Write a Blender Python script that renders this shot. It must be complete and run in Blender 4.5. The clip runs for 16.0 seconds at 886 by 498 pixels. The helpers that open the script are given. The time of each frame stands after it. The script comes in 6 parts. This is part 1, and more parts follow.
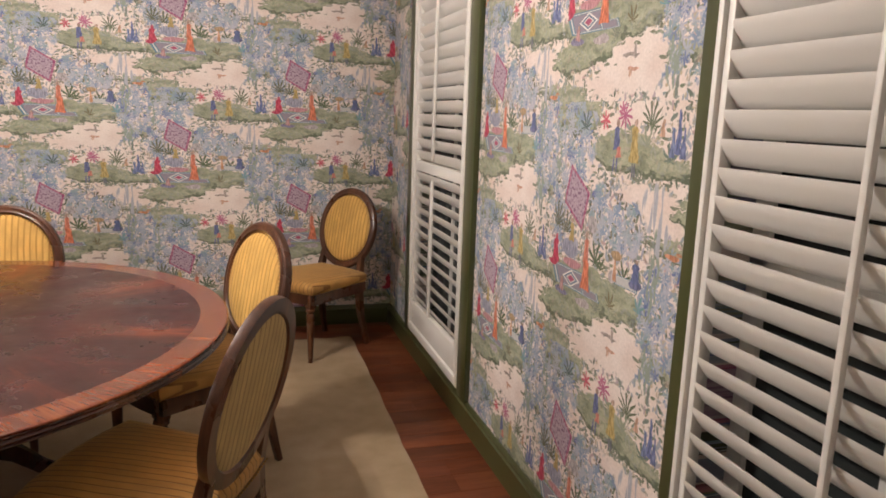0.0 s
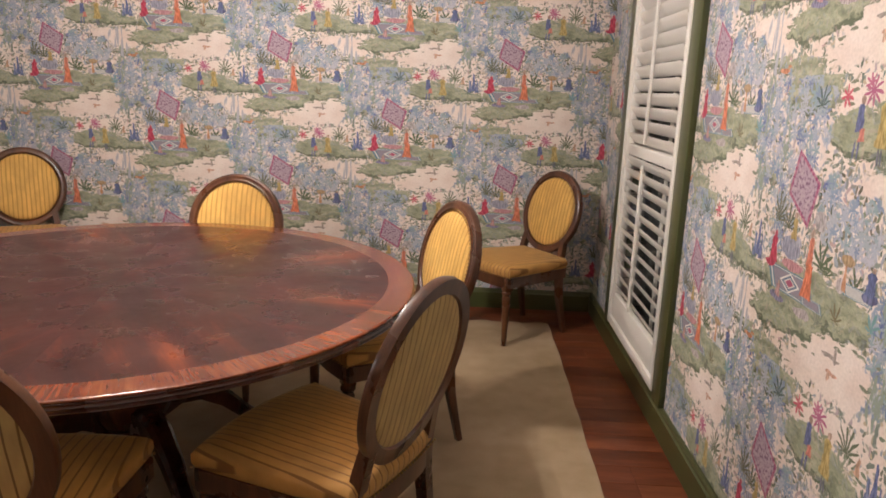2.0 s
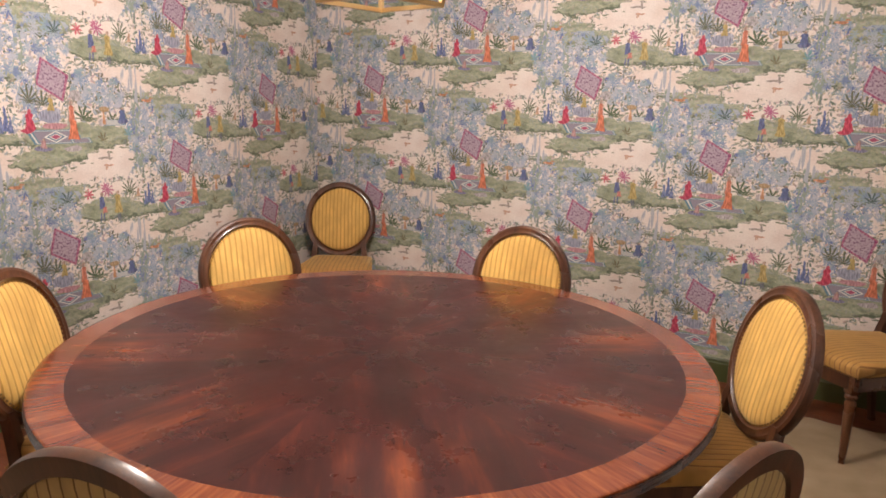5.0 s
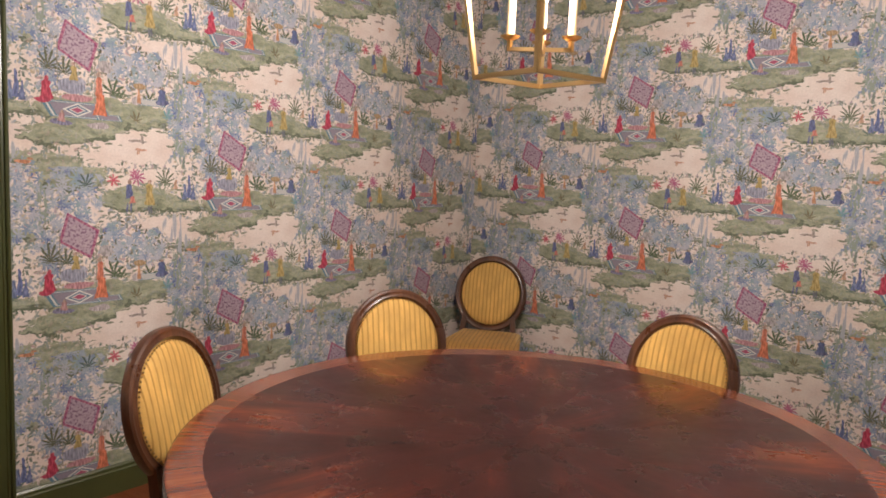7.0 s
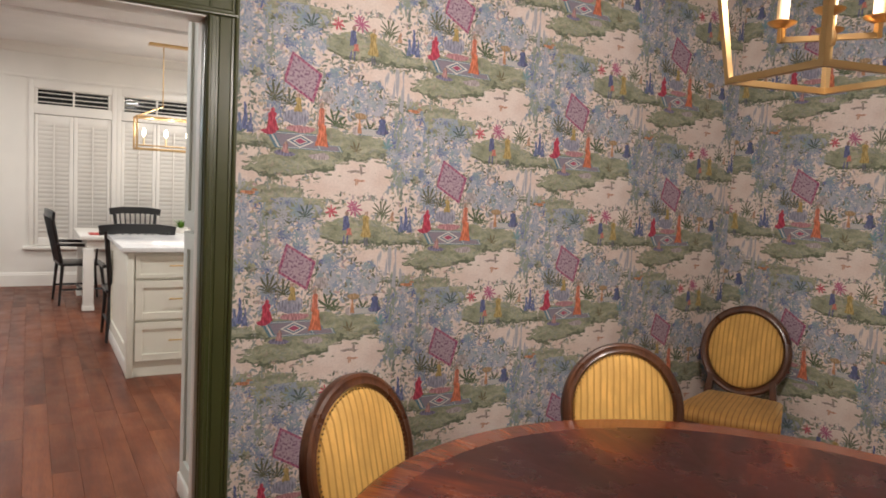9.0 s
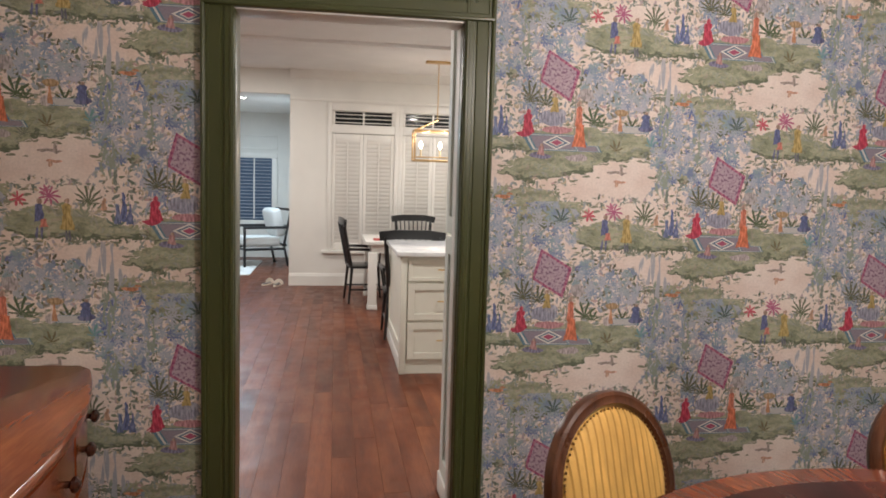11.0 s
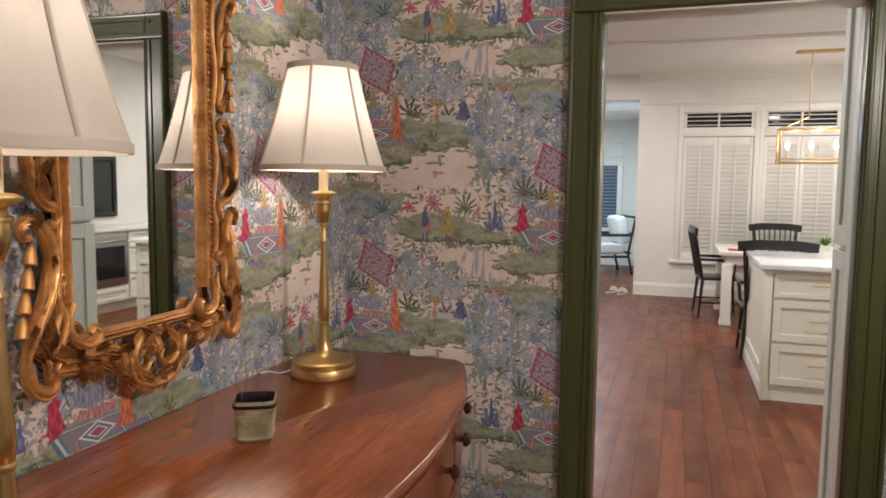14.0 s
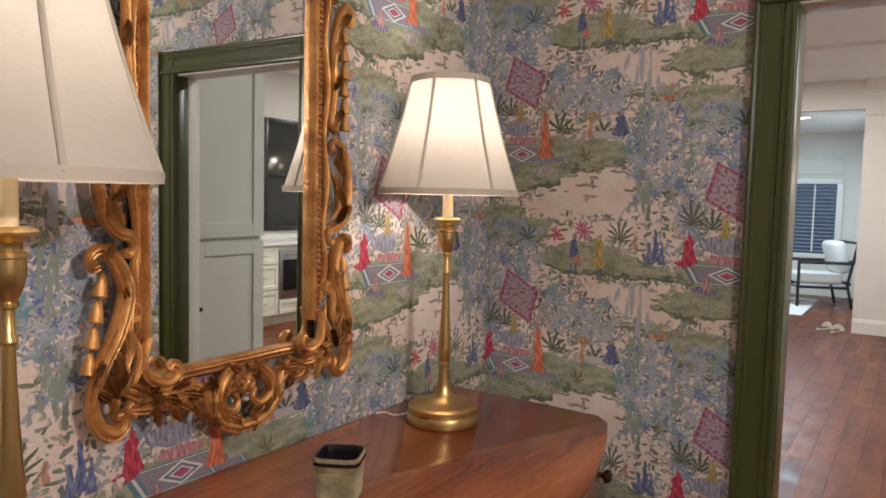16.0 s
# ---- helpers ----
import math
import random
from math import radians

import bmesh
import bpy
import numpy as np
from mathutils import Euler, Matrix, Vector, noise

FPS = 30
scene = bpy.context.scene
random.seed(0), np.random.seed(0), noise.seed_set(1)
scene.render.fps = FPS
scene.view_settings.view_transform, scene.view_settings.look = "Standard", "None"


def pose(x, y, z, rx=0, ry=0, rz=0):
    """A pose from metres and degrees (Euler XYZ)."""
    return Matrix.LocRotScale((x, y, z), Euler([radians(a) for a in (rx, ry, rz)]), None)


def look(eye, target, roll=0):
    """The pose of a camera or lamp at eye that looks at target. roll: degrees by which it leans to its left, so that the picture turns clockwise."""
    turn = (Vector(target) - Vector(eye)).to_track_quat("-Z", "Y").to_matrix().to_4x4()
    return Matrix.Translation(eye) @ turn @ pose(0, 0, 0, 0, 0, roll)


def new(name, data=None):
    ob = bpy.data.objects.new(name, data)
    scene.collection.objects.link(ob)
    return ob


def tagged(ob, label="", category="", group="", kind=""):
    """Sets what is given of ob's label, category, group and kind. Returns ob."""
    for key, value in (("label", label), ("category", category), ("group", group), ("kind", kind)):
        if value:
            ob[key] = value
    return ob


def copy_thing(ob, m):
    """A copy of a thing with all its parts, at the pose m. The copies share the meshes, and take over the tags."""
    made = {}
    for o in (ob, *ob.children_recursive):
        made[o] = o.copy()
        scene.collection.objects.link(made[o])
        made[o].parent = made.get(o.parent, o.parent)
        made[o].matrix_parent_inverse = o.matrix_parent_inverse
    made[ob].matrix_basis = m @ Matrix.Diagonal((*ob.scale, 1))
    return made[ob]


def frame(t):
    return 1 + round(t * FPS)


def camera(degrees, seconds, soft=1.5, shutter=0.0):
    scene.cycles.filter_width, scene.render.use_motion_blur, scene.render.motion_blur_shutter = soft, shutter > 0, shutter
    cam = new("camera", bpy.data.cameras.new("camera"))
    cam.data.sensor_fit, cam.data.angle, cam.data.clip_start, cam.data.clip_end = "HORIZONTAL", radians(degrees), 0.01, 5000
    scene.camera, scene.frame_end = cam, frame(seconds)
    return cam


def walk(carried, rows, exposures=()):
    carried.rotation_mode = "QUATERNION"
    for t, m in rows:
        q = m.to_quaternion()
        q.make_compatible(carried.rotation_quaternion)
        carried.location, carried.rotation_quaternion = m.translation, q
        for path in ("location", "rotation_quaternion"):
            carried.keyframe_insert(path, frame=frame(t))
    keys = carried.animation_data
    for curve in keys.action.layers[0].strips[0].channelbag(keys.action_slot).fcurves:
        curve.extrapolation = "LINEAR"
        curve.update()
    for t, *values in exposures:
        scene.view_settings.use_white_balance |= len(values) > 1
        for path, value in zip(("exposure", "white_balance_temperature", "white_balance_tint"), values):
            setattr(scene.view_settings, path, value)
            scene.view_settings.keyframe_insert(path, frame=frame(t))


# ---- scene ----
cam = camera(64.4, 16.0, soft=1.75)
PATH = [
    (0, (0.008, -0.489, 1.361), (0.565, 1.396, 0.986), 2.0),
    (0.5, (0.062, -0.49, 1.356), (0.462, 1.43, 0.964), 2.3),
    (1, (0.094, -0.491, 1.356), (0.342, 1.451, 0.945), 2.4),
    (1.5, (0.117, -0.469, 1.351), (0.215, 1.482, 0.924), 2.4),
    (2, (0.12, -0.39, 1.342), (0.068, 1.56, 0.901), 2.2),
    (2.5, (0.131, -0.281, 1.351), (-0.079, 1.657, 0.904), 2.0),
    (3, (0.128, -0.205, 1.369), (-0.238, 1.708, 0.916), 1.6),
    (3.5, (0.104, -0.126, 1.38), (-0.406, 1.755, 0.934), 1.1),
    (4, (0.107, -0.017, 1.39), (-0.566, 1.814, 0.949), 1.0),
    (4.2, (0.103, 0.008, 1.4), (-0.616, 1.82, 0.954), 1.1),
    (6.3, (0.067, 0.079, 1.447), (-1.065, 1.703, 1.167), 2.3),
    (6.5, (0.066, 0.098, 1.448), (-1.104, 1.699, 1.186), 2.4),
    (7, (0.04, 0.146, 1.441), (-1.228, 1.677, 1.218), 2.7),
    (7.5, (-0.032, 0.231, 1.444), (-1.406, 1.671, 1.249), 2.8),
    (8, (-0.098, 0.325, 1.446), (-1.587, 1.647, 1.266), 2.8),
    (8.2, (-0.117, 0.35, 1.446), (-1.655, 1.617, 1.269), 2.9),
    (10.3, (-0.261, 0.555, 1.435), (-2.177, 1.104, 1.269), 2.0),
    (10.5, (-0.273, 0.553, 1.432), (-2.207, 1.03, 1.263), 1.8),
    (11, (-0.286, 0.543, 1.432), (-2.254, 0.85, 1.254), 1.6),
    (11.5, (-0.299, 0.53, 1.429), (-2.286, 0.671, 1.243), 1.4),
    (12, (-0.309, 0.516, 1.421), (-2.299, 0.492, 1.231), 1.1),
    (12.5, (-0.309, 0.494, 1.42), (-2.291, 0.309, 1.23), 0.9),
    (13, (-0.306, 0.478, 1.424), (-2.267, 0.137, 1.236), 0.8),
    (13.5, (-0.309, 0.469, 1.43), (-2.239, -0.019, 1.247), 0.7),
    (14, (-0.344, 0.459, 1.427), (-2.235, -0.168, 1.251), 0.7),
    (14.5, (-0.429, 0.447, 1.429), (-2.272, -0.309, 1.262), 0.8),
    (15, (-0.511, 0.451, 1.44), (-2.301, -0.428, 1.282), 1.1),
    (15.5, (-0.578, 0.462, 1.447), (-2.306, -0.533, 1.299), 1.3),
    (16, (-0.661, 0.5, 1.459), (-2.317, -0.613, 1.317), 1.4),
]
EXPOSURES = ((0, 0.05), (2, 0.18), (4.2, 0.25), (6.3, -0.10), (8.2, -0.36), (10.3, -0.55), (12.5, -0.42), (14, -0.42), (16, -0.46))
walk(cam, [(t, look(eye, target, roll)) for t, eye, target, roll in PATH], EXPOSURES)

# ---- light ----
world = bpy.data.worlds.new("world")
scene.world = world
world.use_nodes = True
world.node_tree.nodes["Background"].inputs[0].default_value = (0.010, 0.013, 0.022, 1)
world.node_tree.nodes["Background"].inputs[1].default_value = 0.6


def lamp(name, kind, place, energy, colour, size=0.03, target=None, size_y=None):
    data = bpy.data.lights.new(name, kind)
    data.energy, data.color = energy, colour
    if kind == "AREA":
        data.size = size
        if size_y:
            data.shape, data.size_y = "RECTANGLE", size_y
    else:
        data.shadow_soft_size = size
    ob = new(name, data)
    ob.matrix_world = look(place, target) if target else pose(*place)
    return ob


WARM, KITCHEN = (1.0, 0.90, 0.845), (1.0, 0.97, 0.94)
LX, LY, LANTERN_TURN = -0.962, 1.706, -14
for dx, dy in ((0.055, 0.055), (-0.055, 0.055), (0.055, -0.055), (-0.055, -0.055)):
    lamp("candle_light", "POINT", (LX + dx, LY + dy, 2.010), 31, WARM, 0.012)
for x, y, power in ((-2.25, -0.555, 8.0), (-1.096, -0.469, 3.0)):
    lamp("table_lamp_light", "POINT", (x, y, 1.660), power, WARM, 0.02)
for x, y in ((-4.3, -0.9), (-4.3, 2.3), (-6.4, -0.9), (-6.4, 2.3), (-8.6, -0.8), (-8.6, 2.9)):
    lamp("downlight", "AREA", (x, y, 2.925), 50, KITCHEN, 0.16, (x, y, 0))
lamp("downlight", "AREA", (-11.6, -0.9, 2.66), 88, (0.64, 0.83, 1.0), 0.16, (-11.6, -0.9, 0))
for k in range(3):
    lamp("pendant_light", "POINT", (-9.0, 1.66 + 0.25 * k, 2.02), 5, WARM, 0.03)

# ---- materials ----


class Graph:
    """Short notation for a node tree."""

    def __init__(self, tree):
        self.tree, self.nodes, self.links = tree, tree.nodes, tree.links

    def put(self, socket, value):
        if isinstance(value, bpy.types.NodeSocket):
            self.links.new(value, socket)
        elif isinstance(value, (tuple, list)) and len(value) == 3 and len(socket.default_value) == 4:
            socket.default_value = (*value, 1)
        else:
            socket.default_value = value

    def math(self, op, a, b=0.0, c=None, clamp=False):
        n = self.nodes.new("ShaderNodeMath")
        n.operation, n.use_clamp = op, clamp
        self.put(n.inputs[0], a), self.put(n.inputs[1], b)
        if c is not None:
            self.put(n.inputs[2], c)
        return n.outputs[0]

    def vec(self, op, a, b=(0, 0, 0), c=None):
        n = self.nodes.new("ShaderNodeVectorMath")
        n.operation = op
        self.put(n.inputs[0], a), self.put(n.inputs[1], b)
        if c is not None:
            self.put(n.inputs[2], c)
        return n.outputs["Value" if op in ("LENGTH", "DOT_PRODUCT", "DISTANCE") else "Vector"]

    def split(self, v):
        n = self.nodes.new("ShaderNodeSeparateXYZ")
        self.put(n.inputs[0], v)
        return n.outputs

    def join(self, x, y, z=0.0):
        n = self.nodes.new("ShaderNodeCombineXYZ")
        for i, q in enumerate((x, y, z)):
            self.put(n.inputs[i], q)
        return n.outputs[0]

    def noise(self, v, scale, detail=2.0, rough=0.5, colour=False):
        n = self.nodes.new("ShaderNodeTexNoise")
        self.put(n.inputs["Vector"], v)
        n.inputs["Scale"].default_value, n.inputs["Detail"].default_value, n.inputs["Roughness"].default_value = scale, detail, rough
        return n.outputs["Color" if colour else "Fac"]

    def cells(self, v, scale, randomness=1.0):
        n = self.nodes.new("ShaderNodeTexVoronoi")
        n.voronoi_dimensions = "2D"
        self.put(n.inputs["Vector"], v)
        n.inputs["Scale"].default_value, n.inputs["Randomness"].default_value = scale, randomness
        return n.outputs["Distance"], n.outputs["Color"]

    def mix(self, f, a, b):
        n = self.nodes.new("ShaderNodeMix")
        n.data_type = "RGBA"
        self.put(n.inputs["Factor"], f), self.put(n.inputs["A"], a), self.put(n.inputs["B"], b)
        return n.outputs["Result"]

    def ramp(self, f, *stops):
        n = self.nodes.new("ShaderNodeValToRGB")
        self.put(n.inputs[0], f)
        e = n.color_ramp.elements
        while len(e) < len(stops):
            e.new(0.5)
        for q, (p, c) in zip(e, stops):
            q.position = p
            q.color = (*c, 1) if isinstance(c, tuple) else (c, c, c, 1)
        return n.outputs[0]

    def step(self, v, low, high):
        n = self.nodes.new("ShaderNodeMapRange")
        n.interpolation_type = "SMOOTHSTEP"
        self.put(n.inputs[0], v)
        n.inputs[1].default_value, n.inputs[2].default_value = low, high
        return n.outputs[0]

    def coords(self, which="Object"):
        return self.nodes.new("ShaderNodeTexCoord").outputs[which]

    def chance(self):
        own = self.nodes.new("ShaderNodeObjectInfo").outputs["Random"]
        return self.math("FRACT", self.math("ADD", own, self.nodes.new("ShaderNodeNewGeometry").outputs["Random Per Island"]))


def material(name, rough=0.5, metal=0.0, colour=(0.5, 0.5, 0.5), spec=0.5):
    m = bpy.data.materials.new(name)
    m.use_nodes = True
    g = Graph(m.node_tree)
    b = m.node_tree.nodes["Principled BSDF"]
    b.inputs["Roughness"].default_value, b.inputs["Metallic"].default_value = rough, metal
    b.inputs["Base Color"].default_value = (*colour, 1)
    b.inputs["Specular IOR Level"].default_value = spec
    g.b = b
    return m, g


def bump(g, height, strength=0.2, distance=0.002):
    n = g.nodes.new("ShaderNodeBump")
    n.inputs["Strength"].default_value, n.inputs["Distance"].default_value = strength, distance
    g.put(n.inputs["Height"], height)
    g.links.new(n.outputs[0], g.b.inputs["Normal"])


def paint(name, colour, rough=0.45, grain=0.04, spec=0.5):
    m, g = material(name, rough, 0, colour, spec)
    c = g.coords()
    n = g.noise(c, 3.0, 4)
    lo, hi = tuple(q * (1 - grain) for q in colour), tuple(min(1, q * (1 + grain)) for q in colour)
    g.put(g.b.inputs["Base Color"], g.ramp(n, (0.3, lo), (0.7, hi)))
    bump(g, g.noise(c, 180.0, 2), 0.12, 0.001)
    return m


def wood(name, dark, mid, light, rough=0.3, along=(1, 0, 0), scale=9.0, vary=False, coat=0.0):
    """Grain runs along the given axis."""
    m, g = material(name, rough)
    c = g.coords()
    if vary:
        c = g.vec("ADD", c, g.vec("MULTIPLY", g.join(g.chance(), g.chance(), g.chance()), (17.0, 9.0, 5.0)))
    stretch = tuple(0.12 if a else 1.0 for a in along)
    v = g.vec("MULTIPLY", c, stretch)
    warp = g.vec("MULTIPLY_ADD", g.noise(v, 3.0, 2, colour=True), (0.12, 0.12, 0.12), v)
    coarse, fine = g.noise(warp, scale, 4, 0.6), g.noise(v, scale * 14, 3, 0.6)
    f = g.math("ADD", g.math("MULTIPLY", coarse, 0.75), g.math("MULTIPLY", fine, 0.25))
    colour = g.ramp(f, (0.32, dark), (0.5, mid), (0.68, light))
    if vary:
        tone = g.ramp(g.chance(), (0.0, 0.82), (1.0, 1.12))
        n = g.nodes.new("ShaderNodeMix")
        n.data_type, n.blend_type = "RGBA", "MULTIPLY"
        n.inputs["Factor"].default_value = 1
        g.put(n.inputs["A"], colour), g.put(n.inputs["B"], tone)
        colour = n.outputs["Result"]
    g.put(g.b.inputs["Base Color"], colour)
    g.put(g.b.inputs["Roughness"], g.ramp(g.noise(c, 5.0, 4), (0.3, rough * 0.8), (0.7, min(1, rough * 1.3))))
    g.b.inputs["Coat Weight"].default_value = coat
    g.b.inputs["Coat Roughness"].default_value = 0.12
    bump(g, fine, 0.08, 0.0006)
    return m


TILE_W, TILE_H = 0.693, 0.739


def scenic_print():
    """The printed scene as one node group, in a half-drop repeat; in: place on the wall, out: colour."""
    tree = bpy.data.node_groups.new("scenic_print", "ShaderNodeTree")
    tree.interface.new_socket(name="Place", in_out="INPUT", socket_type="NodeSocketVector")
    tree.interface.new_socket(name="Colour", in_out="OUTPUT", socket_type="NodeSocketColor")
    g = Graph(tree)
    whole = g.nodes.new("NodeGroupInput").outputs[0]
    xyz = g.split(whole)
    u = g.math("ADD", xyz[0], 0.15)
    col = g.math("FLOOR", g.math("DIVIDE", g.math("ADD", u, g.math("MULTIPLY_ADD", g.noise(whole, 14.0, 4, 0.65), 0.16, -0.08)), TILE_W))
    pu = g.math("SUBTRACT", g.math("SUBTRACT", u, g.math("MULTIPLY", col, TILE_W)), 0.15)
    shifted = g.math("ADD", g.math("MULTIPLY_ADD", col, TILE_H / 2, xyz[1]), 20 * TILE_H + 0.22)
    pv = g.math("SUBTRACT", g.math("MODULO", shifted, TILE_H), 0.22)
    p = g.join(pu, pv)
    half = (0.5, 0.5, 0.5)
    wob = g.vec("MULTIPLY", g.vec("SUBTRACT", g.noise(p, 22.0, 3, colour=True), half), (1, 1, 0))
    flat = g.vec("SUBTRACT", g.noise(g.vec("MULTIPLY", p, (1, 1.7, 1)), 24.0, 4, 0.60, colour=True), half)
    soft = g.vec("MULTIPLY_ADD", wob, (0.10, 0.07, 0), p)
    ragged = g.vec("MULTIPLY_ADD", flat, (0.17, 0.085, 0), p)
    crisp = g.vec("MULTIPLY_ADD", wob, (0.020, 0.020, 0), p)

    state = {}

    def after(v):
        """The same value, worked out only once the colour so far stands."""
        return g.vec("MULTIPLY_ADD", state["colour"], (1e-8, 1e-8, 1e-8), v) if "colour" in state else v

    def blob(at, size, base=soft):
        return g.vec("LENGTH", g.vec("MULTIPLY_ADD", base, (1 / size[0], 1 / size[1], 0), (-at[0] / size[0], -at[1] / size[1], 0)))

    def least(*ds):
        d = ds[0]
        for e in ds[1:]:
            d = g.math("MINIMUM", d, e)
        return d

    def inside(d, low=0.9, high=1.06):
        return g.math("SUBTRACT", 1.0, g.step(d, low, high))

    def both(a, b):
        return g.math("MULTIPLY", a, b)

    def lay(mask, hue):
        state["colour"] = g.mix(mask, state["colour"], hue)

    def strewn(base, scale):
        """Cells: offset from each cell's middle, and two random numbers."""
        n = g.nodes.new("ShaderNodeTexVoronoi")
        n.voronoi_dimensions = "2D"
        g.put(n.inputs["Vector"], base)
        n.inputs["Scale"].default_value = scale
        rnd = g.split(n.outputs["Color"])
        return g.split(g.vec("SUBTRACT", base, n.outputs["Position"])), rnd

    def blades(base, scale, length, width, share):
        o, rnd = strewn(base, scale)
        a = g.math("MULTIPLY", rnd[2], 6.283)
        c, s_ = g.math("COSINE", a), g.math("SINE", a)
        x = g.math("ADD", both(o[0], c), both(o[1], s_))
        y = g.math("SUBTRACT", both(o[1], c), both(o[0], s_))
        d = g.vec("LENGTH", g.join(g.math("DIVIDE", x, length), g.math("DIVIDE", y, width)))
        return both(g.math("LESS_THAN", d, 1.0), g.math("LESS_THAN", rnd[1], share)), rnd[0]

    def star(o, turn, radius, petals, core=0.30, fan=False):
        r = g.vec("LENGTH", g.join(o[0], o[1]))
        if fan:
            r = g.math("DIVIDE", r, g.math("MULTIPLY_ADD", g.math("DIVIDE", o[1], g.math("ADD", r, 1e-4)), 0.50, 0.58))
        k = g.math("ABSOLUTE", g.math("COSINE", g.math("MULTIPLY", g.math("ADD", g.math("ARCTAN2", o[1], o[0]), turn), petals / 2)))
        return g.math("LESS_THAN", r, g.math("MULTIPLY_ADD", g.math("POWER", k, 2.0), radius * (1 - core), radius * core))

    def offset(at, base=crisp):
        return g.split(g.vec("SUBTRACT", after(base), (at[0], at[1], 0)))

    spray = g.noise(soft, 34.0, 4, 0.7)
    state["colour"] = g.ramp(g.noise(p, 9.0, 3), (0.35, (0.71, 0.595, 0.535)), (0.65, (0.785, 0.70, 0.645)))
    # pale washes
    zone = g.math("ADD", least(blob((-0.07, 0.40), (0.16, 0.15)), blob((0.49, 0.00), (0.12, 0.19)), blob((-0.10, 0.19), (0.07, 0.14)), blob((0.28, 0.19), (0.10, 0.08)), blob((0.14, 0.22), (0.06, 0.09))), g.math("MULTIPLY_ADD", g.noise(p, 16.0, 3), 0.9, -0.45))
    bloom = inside(zone, 0.75, 1.15)
    lay(both(bloom, both(g.step(spray, 0.45, 0.62), 0.35)), (0.50, 0.49, 0.54))
    # green land in scalloped flat islands, shaded along their lower edges
    ISLANDS = (
        ((0.13, -0.005), (0.30, 0.062)), ((0.02, -0.075), (0.15, 0.045)), ((-0.07, -0.100), (0.13, 0.046)), ((0.60, 0.270), (0.11, 0.042)), ((-0.09, -0.197), (0.11, 0.018)),
        ((0.53, 0.178), (0.14, 0.022)), ((-0.03, 0.485), (0.16, 0.060)), ((-0.08, -0.225), (0.10, 0.038)), ((0.25, 0.392), (0.19, 0.056)), ((0.43, 0.362), (0.13, 0.030)), ((0.50, -0.115), (0.09, 0.022)),
    )
    beneath = g.vec("ADD", ragged, (0.0, -0.013, 0.0))
    land = least(*(blob(at, size, ragged) for at, size in ISLANDS))
    below = least(*(blob(at, size, beneath) for at, size in ISLANDS))
    streak = g.noise(g.vec("MULTIPLY", soft, (0.7, 2.6, 1)), 15.0, 4, 0.6)
    greens = g.ramp(streak, (0.30, (0.165, 0.190, 0.130)), (0.44, (0.275, 0.300, 0.205)), (0.56, (0.365, 0.375, 0.265)), (0.72, (0.47, 0.455, 0.345)))
    ground = inside(land, 0.97, 1.01)
    lay(ground, greens)
    rim = both(ground, g.step(below, 0.94, 1.04))
    lay(both(rim, 0.85), (0.085, 0.105, 0.070))
    stroke = g.noise(g.vec("MULTIPLY", ragged, (0.55, 3.6, 1)), 26.0, 3, 0.6)
    lay(both(both(ground, g.step(stroke, 0.57, 0.64)), 0.55), (0.115, 0.140, 0.090))
    lay(both(both(ground, g.step(stroke, 0.42, 0.36)), 0.45), (0.52, 0.50, 0.385))
    # islets in the pale water
    o, rnd = strewn(g.vec("MULTIPLY", crisp, (1.0, 2.4, 1.0)), 26.0)
    islet = both(g.math("LESS_THAN", g.vec("LENGTH", g.join(g.math("DIVIDE", o[0], 0.016), g.math("DIVIDE", o[1], 0.011))), 1.0), g.math("LESS_THAN", rnd[1], 0.42))
    shore = g.math("SUBTRACT", g.step(land, 1.02, 1.06), g.step(land, 1.35, 1.55))
    lay(both(islet, shore), (0.20, 0.215, 0.150))
    # leaves
    cloud = inside(least(blob((0.25, -0.125), (0.18, 0.075)), blob((0.455, 0.248), (0.085, 0.056)), blob((0.15, 0.465), (0.10, 0.032)), blob((0.36, 0.285), (0.11, 0.035)), blob((0.05, 0.345), (0.07, 0.03)), blob((0.10, -0.175), (0.09, 0.035)), blob((0.30, 0.490), (0.10, 0.030))), 0.88, 1.08)
    clear = both(g.math("SUBTRACT", 1.0, cloud), g.math("MULTIPLY_ADD", ground, -0.72, 1.0))
    for scale, length, width, share, hues in (
        (58.0, 0.0125, 0.0040, 0.46, ((0.0, (0.09, 0.12, 0.09)), (0.3, (0.20, 0.24, 0.16)), (0.55, (0.31, 0.35, 0.40)), (0.8, (0.42, 0.37, 0.28)))),
        (38.0, 0.0200, 0.0050, 0.40, ((0.0, (0.12, 0.15, 0.11)), (0.35, (0.27, 0.31, 0.29)), (0.6, (0.35, 0.38, 0.44)), (0.9, (0.48, 0.34, 0.33)))),
        (80.0, 0.0085, 0.0036, 0.26, ((0.0, (0.16, 0.17, 0.12)), (0.4, (0.33, 0.36, 0.34)), (0.8, (0.52, 0.42, 0.30)))),
    ):
        leaf, pick = blades(after(crisp), scale, length, width, share)
        lay(both(leaf, clear), g.ramp(pick, *hues))
    grove = inside(least(blob((0.21, 0.205), (0.15, 0.105)), blob((-0.10, 0.20), (0.06, 0.10)), blob((0.33, 0.16), (0.08, 0.05))), 0.85, 1.1)
